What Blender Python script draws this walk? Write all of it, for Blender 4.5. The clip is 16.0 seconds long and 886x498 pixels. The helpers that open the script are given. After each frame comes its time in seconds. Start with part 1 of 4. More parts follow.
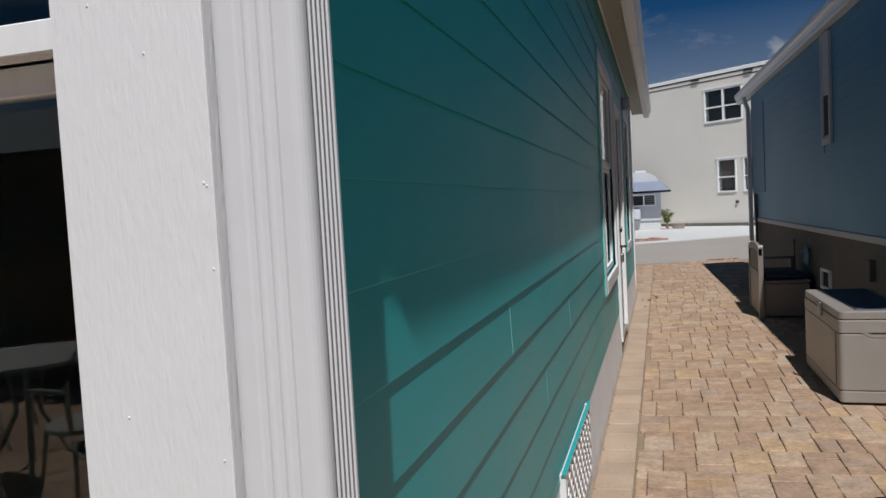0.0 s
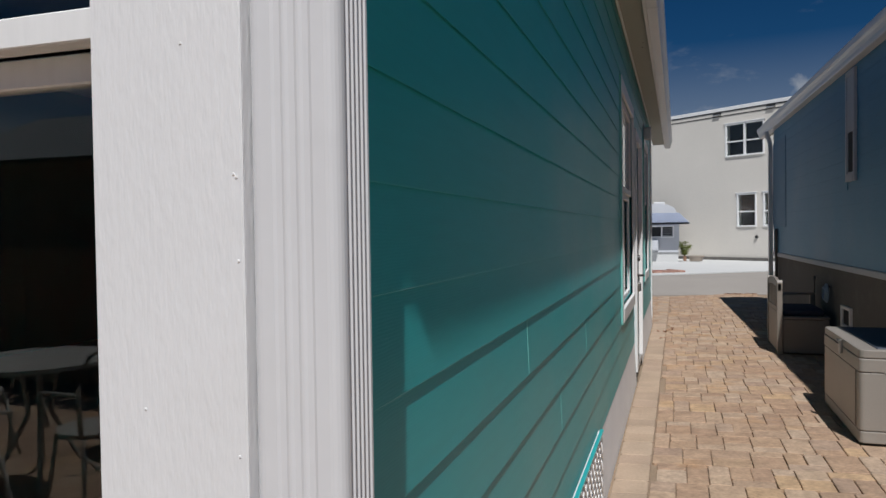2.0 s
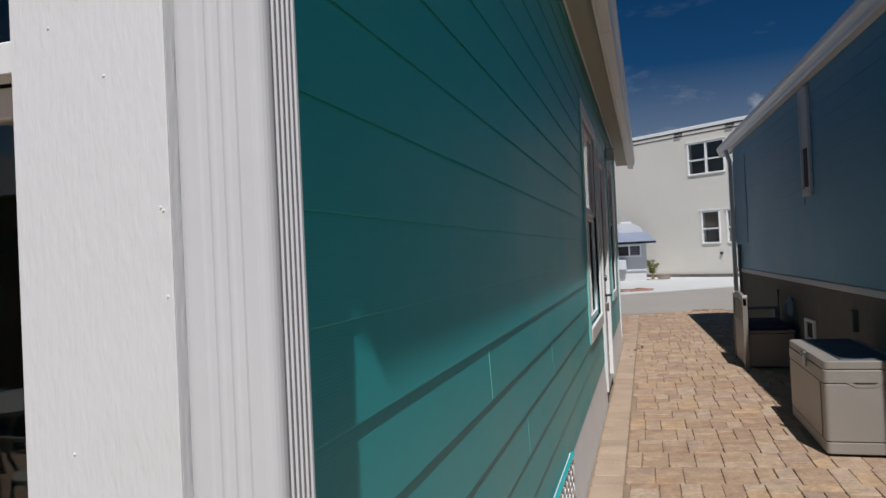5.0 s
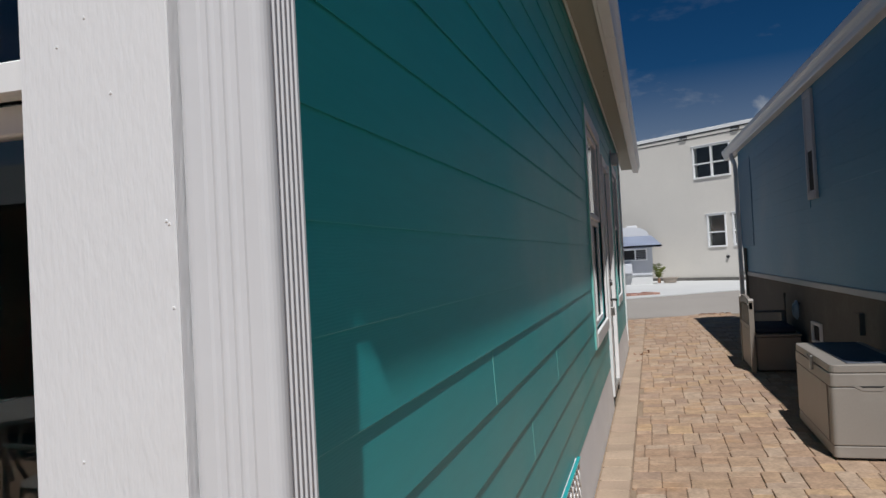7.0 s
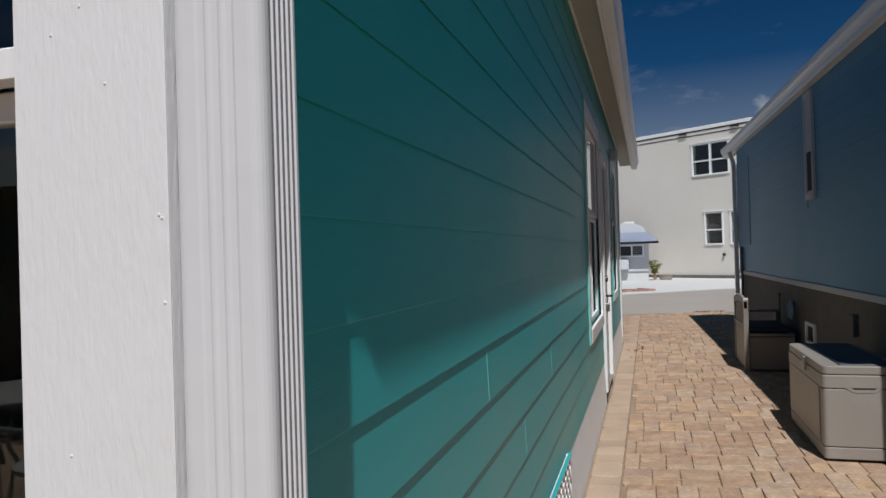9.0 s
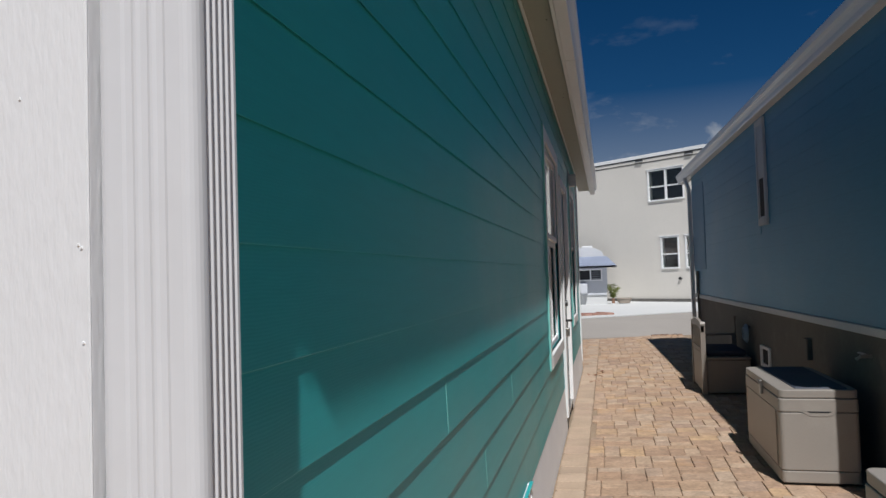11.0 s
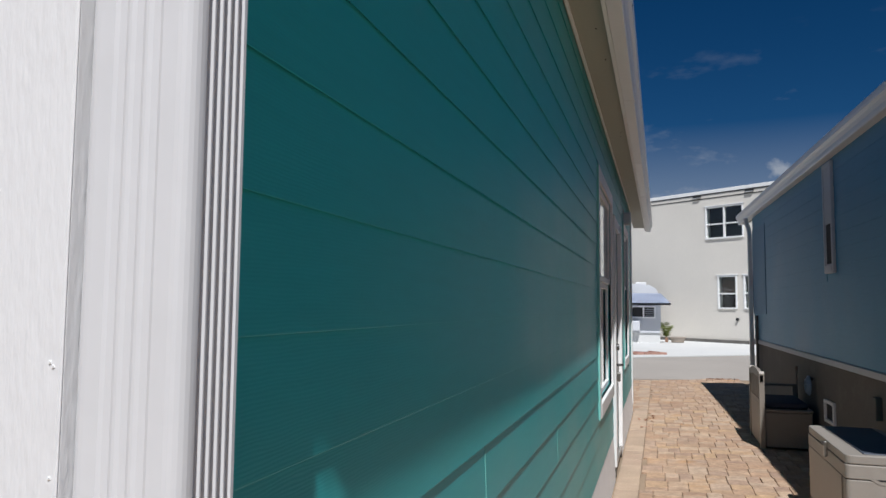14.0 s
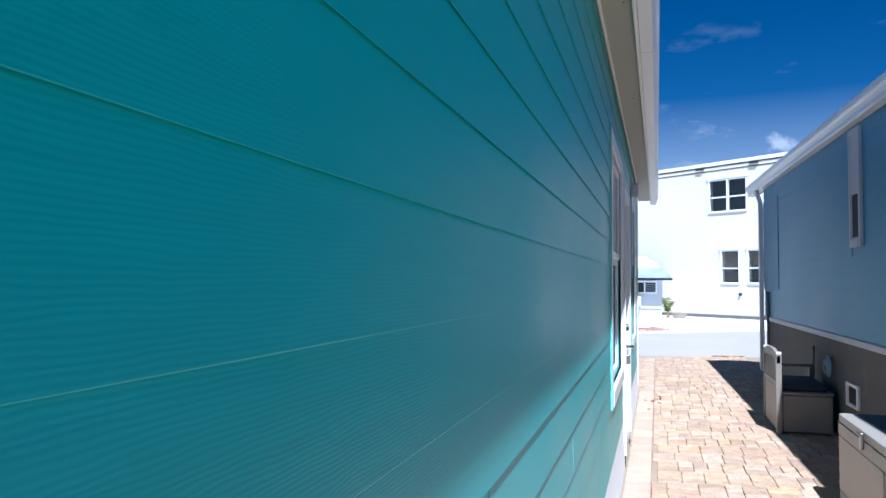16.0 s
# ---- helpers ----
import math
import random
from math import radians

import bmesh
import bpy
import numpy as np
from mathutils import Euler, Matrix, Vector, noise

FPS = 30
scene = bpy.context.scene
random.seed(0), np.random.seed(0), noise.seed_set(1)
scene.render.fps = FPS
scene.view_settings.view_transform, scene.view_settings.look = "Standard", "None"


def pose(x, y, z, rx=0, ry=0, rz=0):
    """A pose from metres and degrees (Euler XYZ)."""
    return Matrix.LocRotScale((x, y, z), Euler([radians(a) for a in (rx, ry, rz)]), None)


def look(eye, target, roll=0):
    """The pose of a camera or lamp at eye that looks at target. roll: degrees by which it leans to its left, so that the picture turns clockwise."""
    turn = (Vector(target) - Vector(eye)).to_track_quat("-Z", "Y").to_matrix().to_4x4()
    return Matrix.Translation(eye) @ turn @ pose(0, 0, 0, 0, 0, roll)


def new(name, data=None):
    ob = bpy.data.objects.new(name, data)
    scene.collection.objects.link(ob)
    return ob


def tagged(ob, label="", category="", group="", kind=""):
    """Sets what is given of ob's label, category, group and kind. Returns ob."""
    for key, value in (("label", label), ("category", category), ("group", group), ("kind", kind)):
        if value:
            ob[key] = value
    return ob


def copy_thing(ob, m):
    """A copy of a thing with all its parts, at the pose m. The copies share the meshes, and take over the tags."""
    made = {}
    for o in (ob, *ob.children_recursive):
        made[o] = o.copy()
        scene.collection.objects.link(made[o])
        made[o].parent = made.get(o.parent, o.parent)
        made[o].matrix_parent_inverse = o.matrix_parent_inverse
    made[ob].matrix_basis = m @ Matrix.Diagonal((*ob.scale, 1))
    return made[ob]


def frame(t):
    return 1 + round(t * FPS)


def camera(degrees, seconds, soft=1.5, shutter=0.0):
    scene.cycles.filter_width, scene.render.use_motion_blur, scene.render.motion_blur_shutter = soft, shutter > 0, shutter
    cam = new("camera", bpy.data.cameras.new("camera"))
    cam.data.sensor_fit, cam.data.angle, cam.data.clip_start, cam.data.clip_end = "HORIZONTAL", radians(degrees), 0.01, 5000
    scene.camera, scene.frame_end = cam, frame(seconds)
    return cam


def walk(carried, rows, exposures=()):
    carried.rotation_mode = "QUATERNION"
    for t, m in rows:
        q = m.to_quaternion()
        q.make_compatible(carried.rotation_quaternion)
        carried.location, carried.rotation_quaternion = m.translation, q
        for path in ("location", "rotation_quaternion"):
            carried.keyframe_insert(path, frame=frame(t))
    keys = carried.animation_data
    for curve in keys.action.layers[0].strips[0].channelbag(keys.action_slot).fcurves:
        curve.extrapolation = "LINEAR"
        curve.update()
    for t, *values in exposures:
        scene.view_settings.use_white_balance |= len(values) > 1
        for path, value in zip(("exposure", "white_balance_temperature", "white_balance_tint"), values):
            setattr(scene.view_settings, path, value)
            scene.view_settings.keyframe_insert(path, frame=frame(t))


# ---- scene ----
cam = camera(62.8, 16.0)
PATH = [
    (0, (-0.018, 0.334, 1.418), (-0.594, 2.246, 1.306), -3.1),
    (0.5, (-0.02, 0.334, 1.404), (-0.587, 2.25, 1.315), -1.7),
    (1, (-0.003, 0.321, 1.403), (-0.538, 2.248, 1.365), -1.7),
    (1.5, (-0.022, 0.343, 1.397), (-0.6, 2.258, 1.369), -0.4),
    (2, (-0.033, 0.339, 1.396), (-0.648, 2.242, 1.35), -0.8),
    (2.5, (-0.032, 0.355, 1.4), (-0.617, 2.266, 1.337), -1.8),
    (3, (-0.019, 0.346, 1.403), (-0.569, 2.268, 1.355), -2.8),
    (3.5, (-0.017, 0.36, 1.397), (-0.563, 2.284, 1.355), -3.3),
    (4, (0.004, 0.34, 1.395), (-0.531, 2.267, 1.373), -3.6),
    (4.2, (-0.004, 0.351, 1.392), (-0.543, 2.277, 1.418), -3.2),
    (6.3, (-0.004, 0.362, 1.405), (-0.533, 2.291, 1.422), -1.9),
    (6.5, (0.0, 0.352, 1.404), (-0.554, 2.274, 1.423), -2.2),
    (7, (0.007, 0.346, 1.401), (-0.544, 2.268, 1.438), -3.0),
    (7.5, (0.011, 0.351, 1.409), (-0.544, 2.272, 1.445), -2.6),
    (8, (0.002, 0.356, 1.404), (-0.579, 2.269, 1.426), -3.1),
    (8.2, (0.008, 0.351, 1.411), (-0.565, 2.267, 1.435), -2.5),
    (10.3, (-0.007, 0.383, 1.407), (-0.509, 2.319, 1.404), -1.2),
    (10.5, (-0.011, 0.402, 1.409), (-0.465, 2.35, 1.437), -1.6),
    (11, (0.0, 0.407, 1.418), (-0.436, 2.357, 1.494), -1.8),
    (11.5, (0.021, 0.403, 1.415), (-0.436, 2.35, 1.477), -2.3),
    (12, (0.044, 0.401, 1.415), (-0.43, 2.343, 1.474), -2.4),
    (12.5, (0.074, 0.385, 1.417), (-0.455, 2.313, 1.468), -4.0),
    (13, (0.111, 0.396, 1.422), (-0.515, 2.295, 1.458), -3.6),
    (13.5, (0.094, 0.443, 1.489), (-0.589, 2.323, 1.539), 0.4),
    (14, (-0.007, 0.508, 1.5), (-0.577, 2.419, 1.654), 0.5),
    (14.5, (-0.048, 0.59, 1.485), (-0.519, 2.534, 1.482), -2.1),
    (15, (-0.034, 0.753, 1.48), (-0.627, 2.663, 1.5), -2.5),
    (15.5, (-0.041, 0.945, 1.485), (-0.752, 2.813, 1.529), -2.9),
    (16, (-0.136, 1.009, 1.523), (-0.702, 2.925, 1.609), 0.3),
]
EXPOSURES = [(0.0, -0.33, 6280, 10), (8.2, -0.33, 6280, 10), (10.5, -0.27, 6280, 10), (11.0, -0.18, 6280, 10), (12.0, -0.02, 6250, 10), (14.2, 0.0, 6200, 10), (14.6, 0.14, 6120, 10), (15.0, 0.70, 5700, 9), (15.5, 1.02, 5300, 8), (16.0, 1.03, 5150, 8)]
walk(cam, [(t, look(eye, target, roll)) for t, eye, target, roll in PATH], EXPOSURES)

# ---- world, sun ----
SUN = Vector((0.2746, -1.0, 1.59)).normalized()
world = bpy.data.worlds.new("sky")
scene.world = world
world.use_nodes = True
wn, wl = world.node_tree.nodes, world.node_tree.links
sky = wn.new("ShaderNodeTexSky")
sky.sky_type, sky.sun_disc = "NISHITA", False
sky.sun_elevation = math.asin(SUN.z)
sky.sun_rotation = math.atan2(SUN.x, SUN.y)
sky.altitude, sky.air_density, sky.dust_density, sky.ozone_density = 2500, 1.0, 0.0, 5.0
# small fair-weather clouds, low over the horizon, from noise on the direction
wco = wn.new("ShaderNodeTexCoord")
wmap = wn.new("ShaderNodeMapping")
wmap.inputs["Scale"].default_value = (1.0, 1.0, 2.6)
wmap.inputs["Location"].default_value = (0.31, 0.0, 0.12)
wl.new(wco.outputs["Generated"], wmap.inputs["Vector"])
wno = wn.new("ShaderNodeTexNoise")
wno.inputs["Scale"].default_value, wno.inputs["Detail"].default_value, wno.inputs["Roughness"].default_value = 5.0, 7.0, 0.58
wl.new(wmap.outputs["Vector"], wno.inputs["Vector"])
wra = wn.new("ShaderNodeValToRGB")
wra.color_ramp.elements[0].position, wra.color_ramp.elements[1].position = 0.53, 0.74
wl.new(wno.outputs["Fac"], wra.inputs["Fac"])
wsep = wn.new("ShaderNodeSeparateXYZ")
wl.new(wco.outputs["Generated"], wsep.inputs["Vector"])
wlow = wn.new("ShaderNodeMapRange")
wlow.inputs["From Min"].default_value, wlow.inputs["From Max"].default_value = 0.36, 0.10
wl.new(wsep.outputs["Z"], wlow.inputs["Value"])
wmul = wn.new("ShaderNodeMath")
wmul.operation = "MULTIPLY"
wl.new(wra.outputs["Color"], wmul.inputs[0]), wl.new(wlow.outputs["Result"], wmul.inputs[1])
# one small cumulus over the far roofs, its outline broken up by noise
wdist = wn.new("ShaderNodeVectorMath")
wdist.operation = "DISTANCE"
wdist.inputs[1].default_value = (0.150, 0.9735, 0.172 * 1.5)
wflat = wn.new("ShaderNodeMapping")
wflat.inputs["Scale"].default_value = (1, 1, 1.5)
wl.new(wco.outputs["Generated"], wflat.inputs["Vector"]), wl.new(wflat.outputs["Vector"], wdist.inputs[0])
wpuff = wn.new("ShaderNodeTexNoise")
wpuff.inputs["Scale"].default_value, wpuff.inputs["Detail"].default_value = 45, 5
wl.new(wco.outputs["Generated"], wpuff.inputs["Vector"])
wjag = wn.new("ShaderNodeMath")
wjag.operation = "MULTIPLY_ADD"
wjag.inputs[1].default_value = 0.055
wl.new(wpuff.outputs["Fac"], wjag.inputs[0]), wl.new(wdist.outputs["Value"], wjag.inputs[2])
wedge = wn.new("ShaderNodeMapRange")
wedge.inputs["From Min"].default_value, wedge.inputs["From Max"].default_value = 0.051, 0.034
wedge.inputs["To Max"].default_value = 0.75
wl.new(wjag.outputs[0], wedge.inputs["Value"])
wmax = wn.new("ShaderNodeMath")
wmax.operation = "MAXIMUM"
whaze = wn.new("ShaderNodeMapRange")
whaze.inputs["From Min"].default_value, whaze.inputs["From Max"].default_value, whaze.inputs["To Max"].default_value = 0.235, 0.10, 0.42
wl.new(wsep.outputs["Z"], whaze.inputs["Value"])
wsum = wn.new("ShaderNodeMath")
wsum.operation = "ADD"
wl.new(wmul.outputs[0], wsum.inputs[0]), wl.new(whaze.outputs["Result"], wsum.inputs[1])
wl.new(wsum.outputs[0], wmax.inputs[0]), wl.new(wedge.outputs["Result"], wmax.inputs[1])
wmix = wn.new("ShaderNodeMix")
wmix.data_type = "RGBA"
wl.new(wmax.outputs[0], wmix.inputs["Factor"])
whue = wn.new("ShaderNodeHueSaturation")
whue.inputs["Saturation"].default_value = 1.3
wl.new(sky.outputs["Color"], whue.inputs["Color"])
wl.new(whue.outputs["Color"], wmix.inputs["A"])
wmix.inputs["B"].default_value = (11.0, 11.6, 12.6, 1)
wl.new(wmix.outputs["Result"], wn["Background"].inputs["Color"])
wn["Background"].inputs["Strength"].default_value = 0.0345
sun = new("sun", bpy.data.lights.new("sun", "SUN"))
sun.data.energy, sun.data.angle, sun.data.color = 5.0, radians(0.53), (1.0, 0.978, 0.945)
sun.matrix_world = look(SUN * 60, (0, 0, 0))

# ---- materials ----


def material(name, colour, rough=0.6, spread=0.12, grain=40.0, stain=2.0, bump=0.1, relief=0.004, metal=0.0, stretch=(1, 1, 1), per_object=0.0, dirt=None, dirt_amount=0.0, spec=0.5, wave=None, pieces=(), islands=False, rust=None):
    """A painted or mineral surface: base colour with fine grain and broad stains, relief from the grain, and dirt patches."""
    m = bpy.data.materials.new(name)
    m.use_nodes = True
    n, l = m.node_tree.nodes, m.node_tree.links
    b = n["Principled BSDF"]
    b.inputs["Metallic"].default_value = metal
    b.inputs["Specular IOR Level"].default_value = spec
    co = n.new("ShaderNodeTexCoord")
    mp = n.new("ShaderNodeMapping")
    mp.inputs["Scale"].default_value = stretch
    geo = n.new("ShaderNodeNewGeometry")
    l.new(geo.outputs["Position"], mp.inputs["Vector"])
    fine = n.new("ShaderNodeTexNoise")
    fine.inputs["Scale"].default_value, fine.inputs["Detail"].default_value = grain, 6
    broad = n.new("ShaderNodeTexNoise")
    broad.inputs["Scale"].default_value, broad.inputs["Detail"].default_value = stain, 5
    l.new(mp.outputs["Vector"], fine.inputs["Vector"])
    l.new(geo.outputs["Position"], broad.inputs["Vector"])
    add = n.new("ShaderNodeMath")
    add.operation = "ADD"
    l.new(fine.outputs["Fac"], add.inputs[0]), l.new(broad.outputs["Fac"], add.inputs[1])
    rng = n.new("ShaderNodeMapRange")
    rng.inputs["From Min"].default_value, rng.inputs["From Max"].default_value = 0.6, 1.4
    rng.inputs["To Min"].default_value, rng.inputs["To Max"].default_value = 1 - spread, 1 + spread
    l.new(add.outputs[0], rng.inputs["Value"])
    value = rng.outputs["Result"]
    if per_object:
        oi = n.new("ShaderNodeObjectInfo")
        r2 = n.new("ShaderNodeMapRange")
        r2.inputs["To Min"].default_value, r2.inputs["To Max"].default_value = 1 - per_object, 1 + per_object
        l.new(oi.outputs["Random"], r2.inputs["Value"])
        mu = n.new("ShaderNodeMath")
        mu.operation = "MULTIPLY"
        l.new(value, mu.inputs[0]), l.new(r2.outputs["Result"], mu.inputs[1])
        value = mu.outputs[0]
    sc = n.new("ShaderNodeVectorMath")
    sc.operation = "SCALE"
    sc.inputs[0].default_value = colour
    if pieces:
        ramp = n.new("ShaderNodeValToRGB")
        ramp.color_ramp.interpolation = "LINEAR"
        ramp.color_ramp.elements[0].color, ramp.color_ramp.elements[1].color = (*pieces[0], 1), (*pieces[-1], 1)
        for k, c in enumerate(pieces[1:-1]):
            ramp.color_ramp.elements.new((k + 1) / (len(pieces) - 1)).color = (*c, 1)
        if islands:
            l.new(geo.outputs["Random Per Island"], ramp.inputs["Fac"])
        else:
            l.new(n.new("ShaderNodeObjectInfo").outputs["Random"], ramp.inputs["Fac"])
        l.new(ramp.outputs["Color"], sc.inputs[0])
    l.new(value, sc.inputs["Scale"])
    out = sc.outputs["Vector"]
    if dirt:
        dn = n.new("ShaderNodeTexNoise")
        dn.inputs["Scale"].default_value, dn.inputs["Detail"].default_value, dn.inputs["Roughness"].default_value = 3.1, 8, 0.65
        l.new(geo.outputs["Position"], dn.inputs["Vector"])
        dr = n.new("ShaderNodeMapRange")
        dr.inputs["From Min"].default_value, dr.inputs["From Max"].default_value = 0.52, 0.75
        dr.inputs["To Max"].default_value = dirt_amount
        l.new(dn.outputs["Fac"], dr.inputs["Value"])
        mx = n.new("ShaderNodeMix")
        mx.data_type = "RGBA"
        l.new(dr.outputs["Result"], mx.inputs["Factor"]), l.new(out, mx.inputs["A"])
        mx.inputs["B"].default_value = (*dirt, 1)
        out = mx.outputs["Result"]
    if rust:
        rn = n.new("ShaderNodeTexNoise")
        rn.inputs["Scale"].default_value, rn.inputs["Detail"].default_value = 1.9, 4
        l.new(geo.outputs["Position"], rn.inputs["Vector"])
        rm = n.new("ShaderNodeMapRange")
        rm.inputs["From Min"].default_value, rm.inputs["From Max"].default_value, rm.inputs["To Max"].default_value = 0.60, 0.78, 0.6
        l.new(rn.outputs["Fac"], rm.inputs["Value"])
        rx = n.new("ShaderNodeMix")
        rx.data_type = "RGBA"
        l.new(rm.outputs["Result"], rx.inputs["Factor"]), l.new(out, rx.inputs["A"])
        rx.inputs["B"].default_value = (*rust, 1)
        out = rx.outputs["Result"]
    l.new(out, b.inputs["Base Color"])
    rr = n.new("ShaderNodeMapRange")
    rr.inputs["To Min"].default_value, rr.inputs["To Max"].default_value = max(0.02, rough - 0.1), min(1, rough + 0.1)
    l.new(broad.outputs["Fac"], rr.inputs["Value"])
    l.new(rr.outputs["Result"], b.inputs["Roughness"])
    height = fine.outputs["Fac"]
    if wave:
        wv = n.new("ShaderNodeTexWave")
        wv.bands_direction = "Z"
        wv.inputs["Scale"].default_value, wv.inputs["Distortion"].default_value, wv.inputs["Detail"].default_value = wave, 8.0, 3.0
        wv.inputs["Detail Scale"].default_value = 0.6
        wm = n.new("ShaderNodeMapping")
        wm.inputs["Scale"].default_value = (1, 0.22, 1)
        l.new(geo.outputs["Position"], wm.inputs["Vector"]), l.new(wm.outputs["Vector"], wv.inputs["Vector"])
        height = wv.outputs["Fac"]
    if bump:
        bp = n.new("ShaderNodeBump")
        bp.inputs["Strength"].default_value, bp.inputs["Distance"].default_value = bump, relief
        l.new(height, bp.inputs["Height"]), l.new(bp.outputs["Normal"], b.inputs["Normal"])
    return m


def glass_material(name, tint=(0.9, 0.95, 0.95), rough=0.0):
    m = bpy.data.materials.new(name)
    m.use_nodes = True
    b = m.node_tree.nodes["Principled BSDF"]
    b.inputs["Base Color"].default_value = (*tint, 1)
    b.inputs["Transmission Weight"].default_value, b.inputs["Roughness"].default_value, b.inputs["IOR"].default_value = 1.0, rough, 1.5
    return m


TEAL = material("teal_paint", (0.034, 0.365, 0.38), 0.38, 0.07, 60, 1.3, 0.09, relief=0.0010, stretch=(1, 0.1, 1), wave=62.0, spec=0.27)
TEAL_EDGE = material("bright_teal_paint", (0.20, 0.50, 0.45), 0.45, 0.06, 60, 2, 0.08)
WHITE = material("white_paint", (0.79, 0.79, 0.785), 0.5, 0.05, 90, 3, 0.10, stretch=(1, 1, 0.15), dirt=(0.55, 0.53, 0.49), dirt_amount=0.15)
BOARD = material("white_rough_board", (0.755, 0.755, 0.76), 0.6, 0.02, 160, 4, 0.30, stretch=(1, 1, 0.25), dirt=(0.6, 0.58, 0.54), dirt_amount=0.12)
METAL_WHITE = material("white_coated_metal", (0.67, 0.67, 0.68), 0.35, 0.03, 30, 3, 0.03, dirt=(0.6, 0.58, 0.55), dirt_amount=0.1)
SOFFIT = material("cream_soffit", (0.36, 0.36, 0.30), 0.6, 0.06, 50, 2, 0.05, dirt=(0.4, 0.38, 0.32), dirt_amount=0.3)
SKIRT = material("white_stucco_skirt", (0.80, 0.79, 0.79), 0.8, 0.06, 70, 3, 0.25, dirt=(0.6, 0.57, 0.54), dirt_amount=0.2)
BLUE = material("blue_paint", (0.038, 0.197, 0.335), 0.5, 0.08, 60, 1.2, 0.15, stretch=(1, 0.1, 1))
BLUE_SKIRT = material("taupe_block_skirt", (0.115, 0.109, 0.10), 0.85, 0.14, 40, 1.6, 0.4, dirt=(0.2, 0.19, 0.17), dirt_amount=0.5)
PANEL = material("blue_grey_panel", (0.075, 0.205, 0.335), 0.6, 0.06, 60, 2, 0.1)
TRIM_GREY = material("pale_trim", (0.46, 0.48, 0.51), 0.6, 0.06, 60, 2, 0.1)
STUCCO = material("white_stucco", (0.66, 0.625, 0.57), 0.85, 0.05, 25, 0.5, 0.3, dirt=(0.6, 0.58, 0.54), dirt_amount=0.25)
ROOF = material("grey_shingle", (0.25, 0.25, 0.25), 0.9, 0.2, 20, 2, 0.5)
DARK = material("dark_void", (0.02, 0.02, 0.022), 0.8, 0.2, 20, 2, 0)
BLACK = material("black_metal", (0.03, 0.03, 0.03), 0.4, 0.2, 50, 4, 0.05)
STEEL = material("brushed_metal", (0.45, 0.44, 0.42), 0.35, 0.1, 80, 5, 0.05, metal=1.0)
PAVER_TONES = ((0.41, 0.275, 0.18), (0.34, 0.222, 0.15), (0.455, 0.33, 0.23), (0.375, 0.24, 0.155), (0.44, 0.325, 0.235), (0.33, 0.222, 0.16), (0.47, 0.315, 0.185))
BORDER_TONES = ((0.40, 0.295, 0.21), (0.44, 0.33, 0.24), (0.37, 0.275, 0.20), (0.42, 0.305, 0.225))
PAVER = material("tan_paver", (0.5, 0.38, 0.27), 0.9, 0.36, 45, 11, 0.7, dirt=(0.27, 0.18, 0.12), dirt_amount=0.6, rust=(0.48, 0.24, 0.07), pieces=PAVER_TONES)
BORDER = material("border_paver", (0.508, 0.353, 0.243), 0.9, 0.18, 55, 4, 0.6, dirt=(0.33, 0.25, 0.18), dirt_amount=0.5, pieces=BORDER_TONES)
JOINED = {
    "tan_paver": material("tan_pavers_joined", (0.5, 0.38, 0.27), 0.9, 0.36, 45, 11, 0.7, dirt=(0.27, 0.18, 0.12), dirt_amount=0.6, rust=(0.48, 0.24, 0.07), pieces=PAVER_TONES, islands=True),
    "border_paver": material("border_pavers_joined", (0.47, 0.36, 0.27), 0.9, 0.18, 55, 4, 0.6, dirt=(0.33, 0.25, 0.18), dirt_amount=0.5, pieces=BORDER_TONES, islands=True),
}
SAND = material("joint_sand", (0.28, 0.205, 0.14), 0.95, 0.25, 80, 3, 0.6)
ASPHALT = material("grey_asphalt", (0.33, 0.30, 0.27), 0.9, 0.10, 60, 0.8, 0.5, dirt=(0.28, 0.26, 0.23), dirt_amount=0.3)
CONCRETE = material("pale_concrete", (0.58, 0.58, 0.57), 0.85, 0.06, 30, 0.8, 0.3)
GROUND = material("sandy_ground", (0.17, 0.165, 0.12), 0.95, 0.25, 8, 0.3, 0.5)
MULCH = material("red_mulch", (0.22, 0.07, 0.05), 0.95, 0.35, 40, 6, 0.9)
BRICK = material("weathered_brick", (0.38, 0.22, 0.17), 0.9, 0.2, 40, 5, 0.5, per_object=0.2)
RESIN = material("beige_resin", (0.285, 0.255, 0.225), 0.45, 0.05, 90, 3, 0.10, dirt=(0.42, 0.39, 0.34), dirt_amount=0.25)
RESIN_DARK = material("slate_resin", (0.05, 0.06, 0.085), 0.6, 0.12, 60, 3, 0.12)
BENCH = material("tan_resin", (0.235, 0.205, 0.175), 0.5, 0.08, 80, 4, 0.1)
CUSHION = material("navy_fabric", (0.03, 0.035, 0.055), 0.9, 0.2, 150, 4, 0.4)
TRAILER = material("grey_white_aluminium", (0.56, 0.57, 0.60), 0.5, 0.05, 30, 2, 0.05)
AWNING = material("blue_grey_awning", (0.44, 0.49, 0.61), 0.5, 0.05, 30, 2, 0.05)
LEAF = material("leaf", (0.16, 0.19, 0.04), 0.55, 0.3, 30, 4, 0.1)
TERRA = material("planter_clay", (0.34, 0.29, 0.24), 0.85, 0.15, 30, 4, 0.3)
CAST = material("weathered_cast_metal", (0.40, 0.385, 0.355), 0.6, 0.12, 60, 3, 0.2, dirt=(0.25, 0.23, 0.2), dirt_amount=0.4)
FENCE = material("brown_fence", (0.30, 0.17, 0.11), 0.8, 0.25, 30, 3, 0.4, stretch=(1, 1, 0.1))
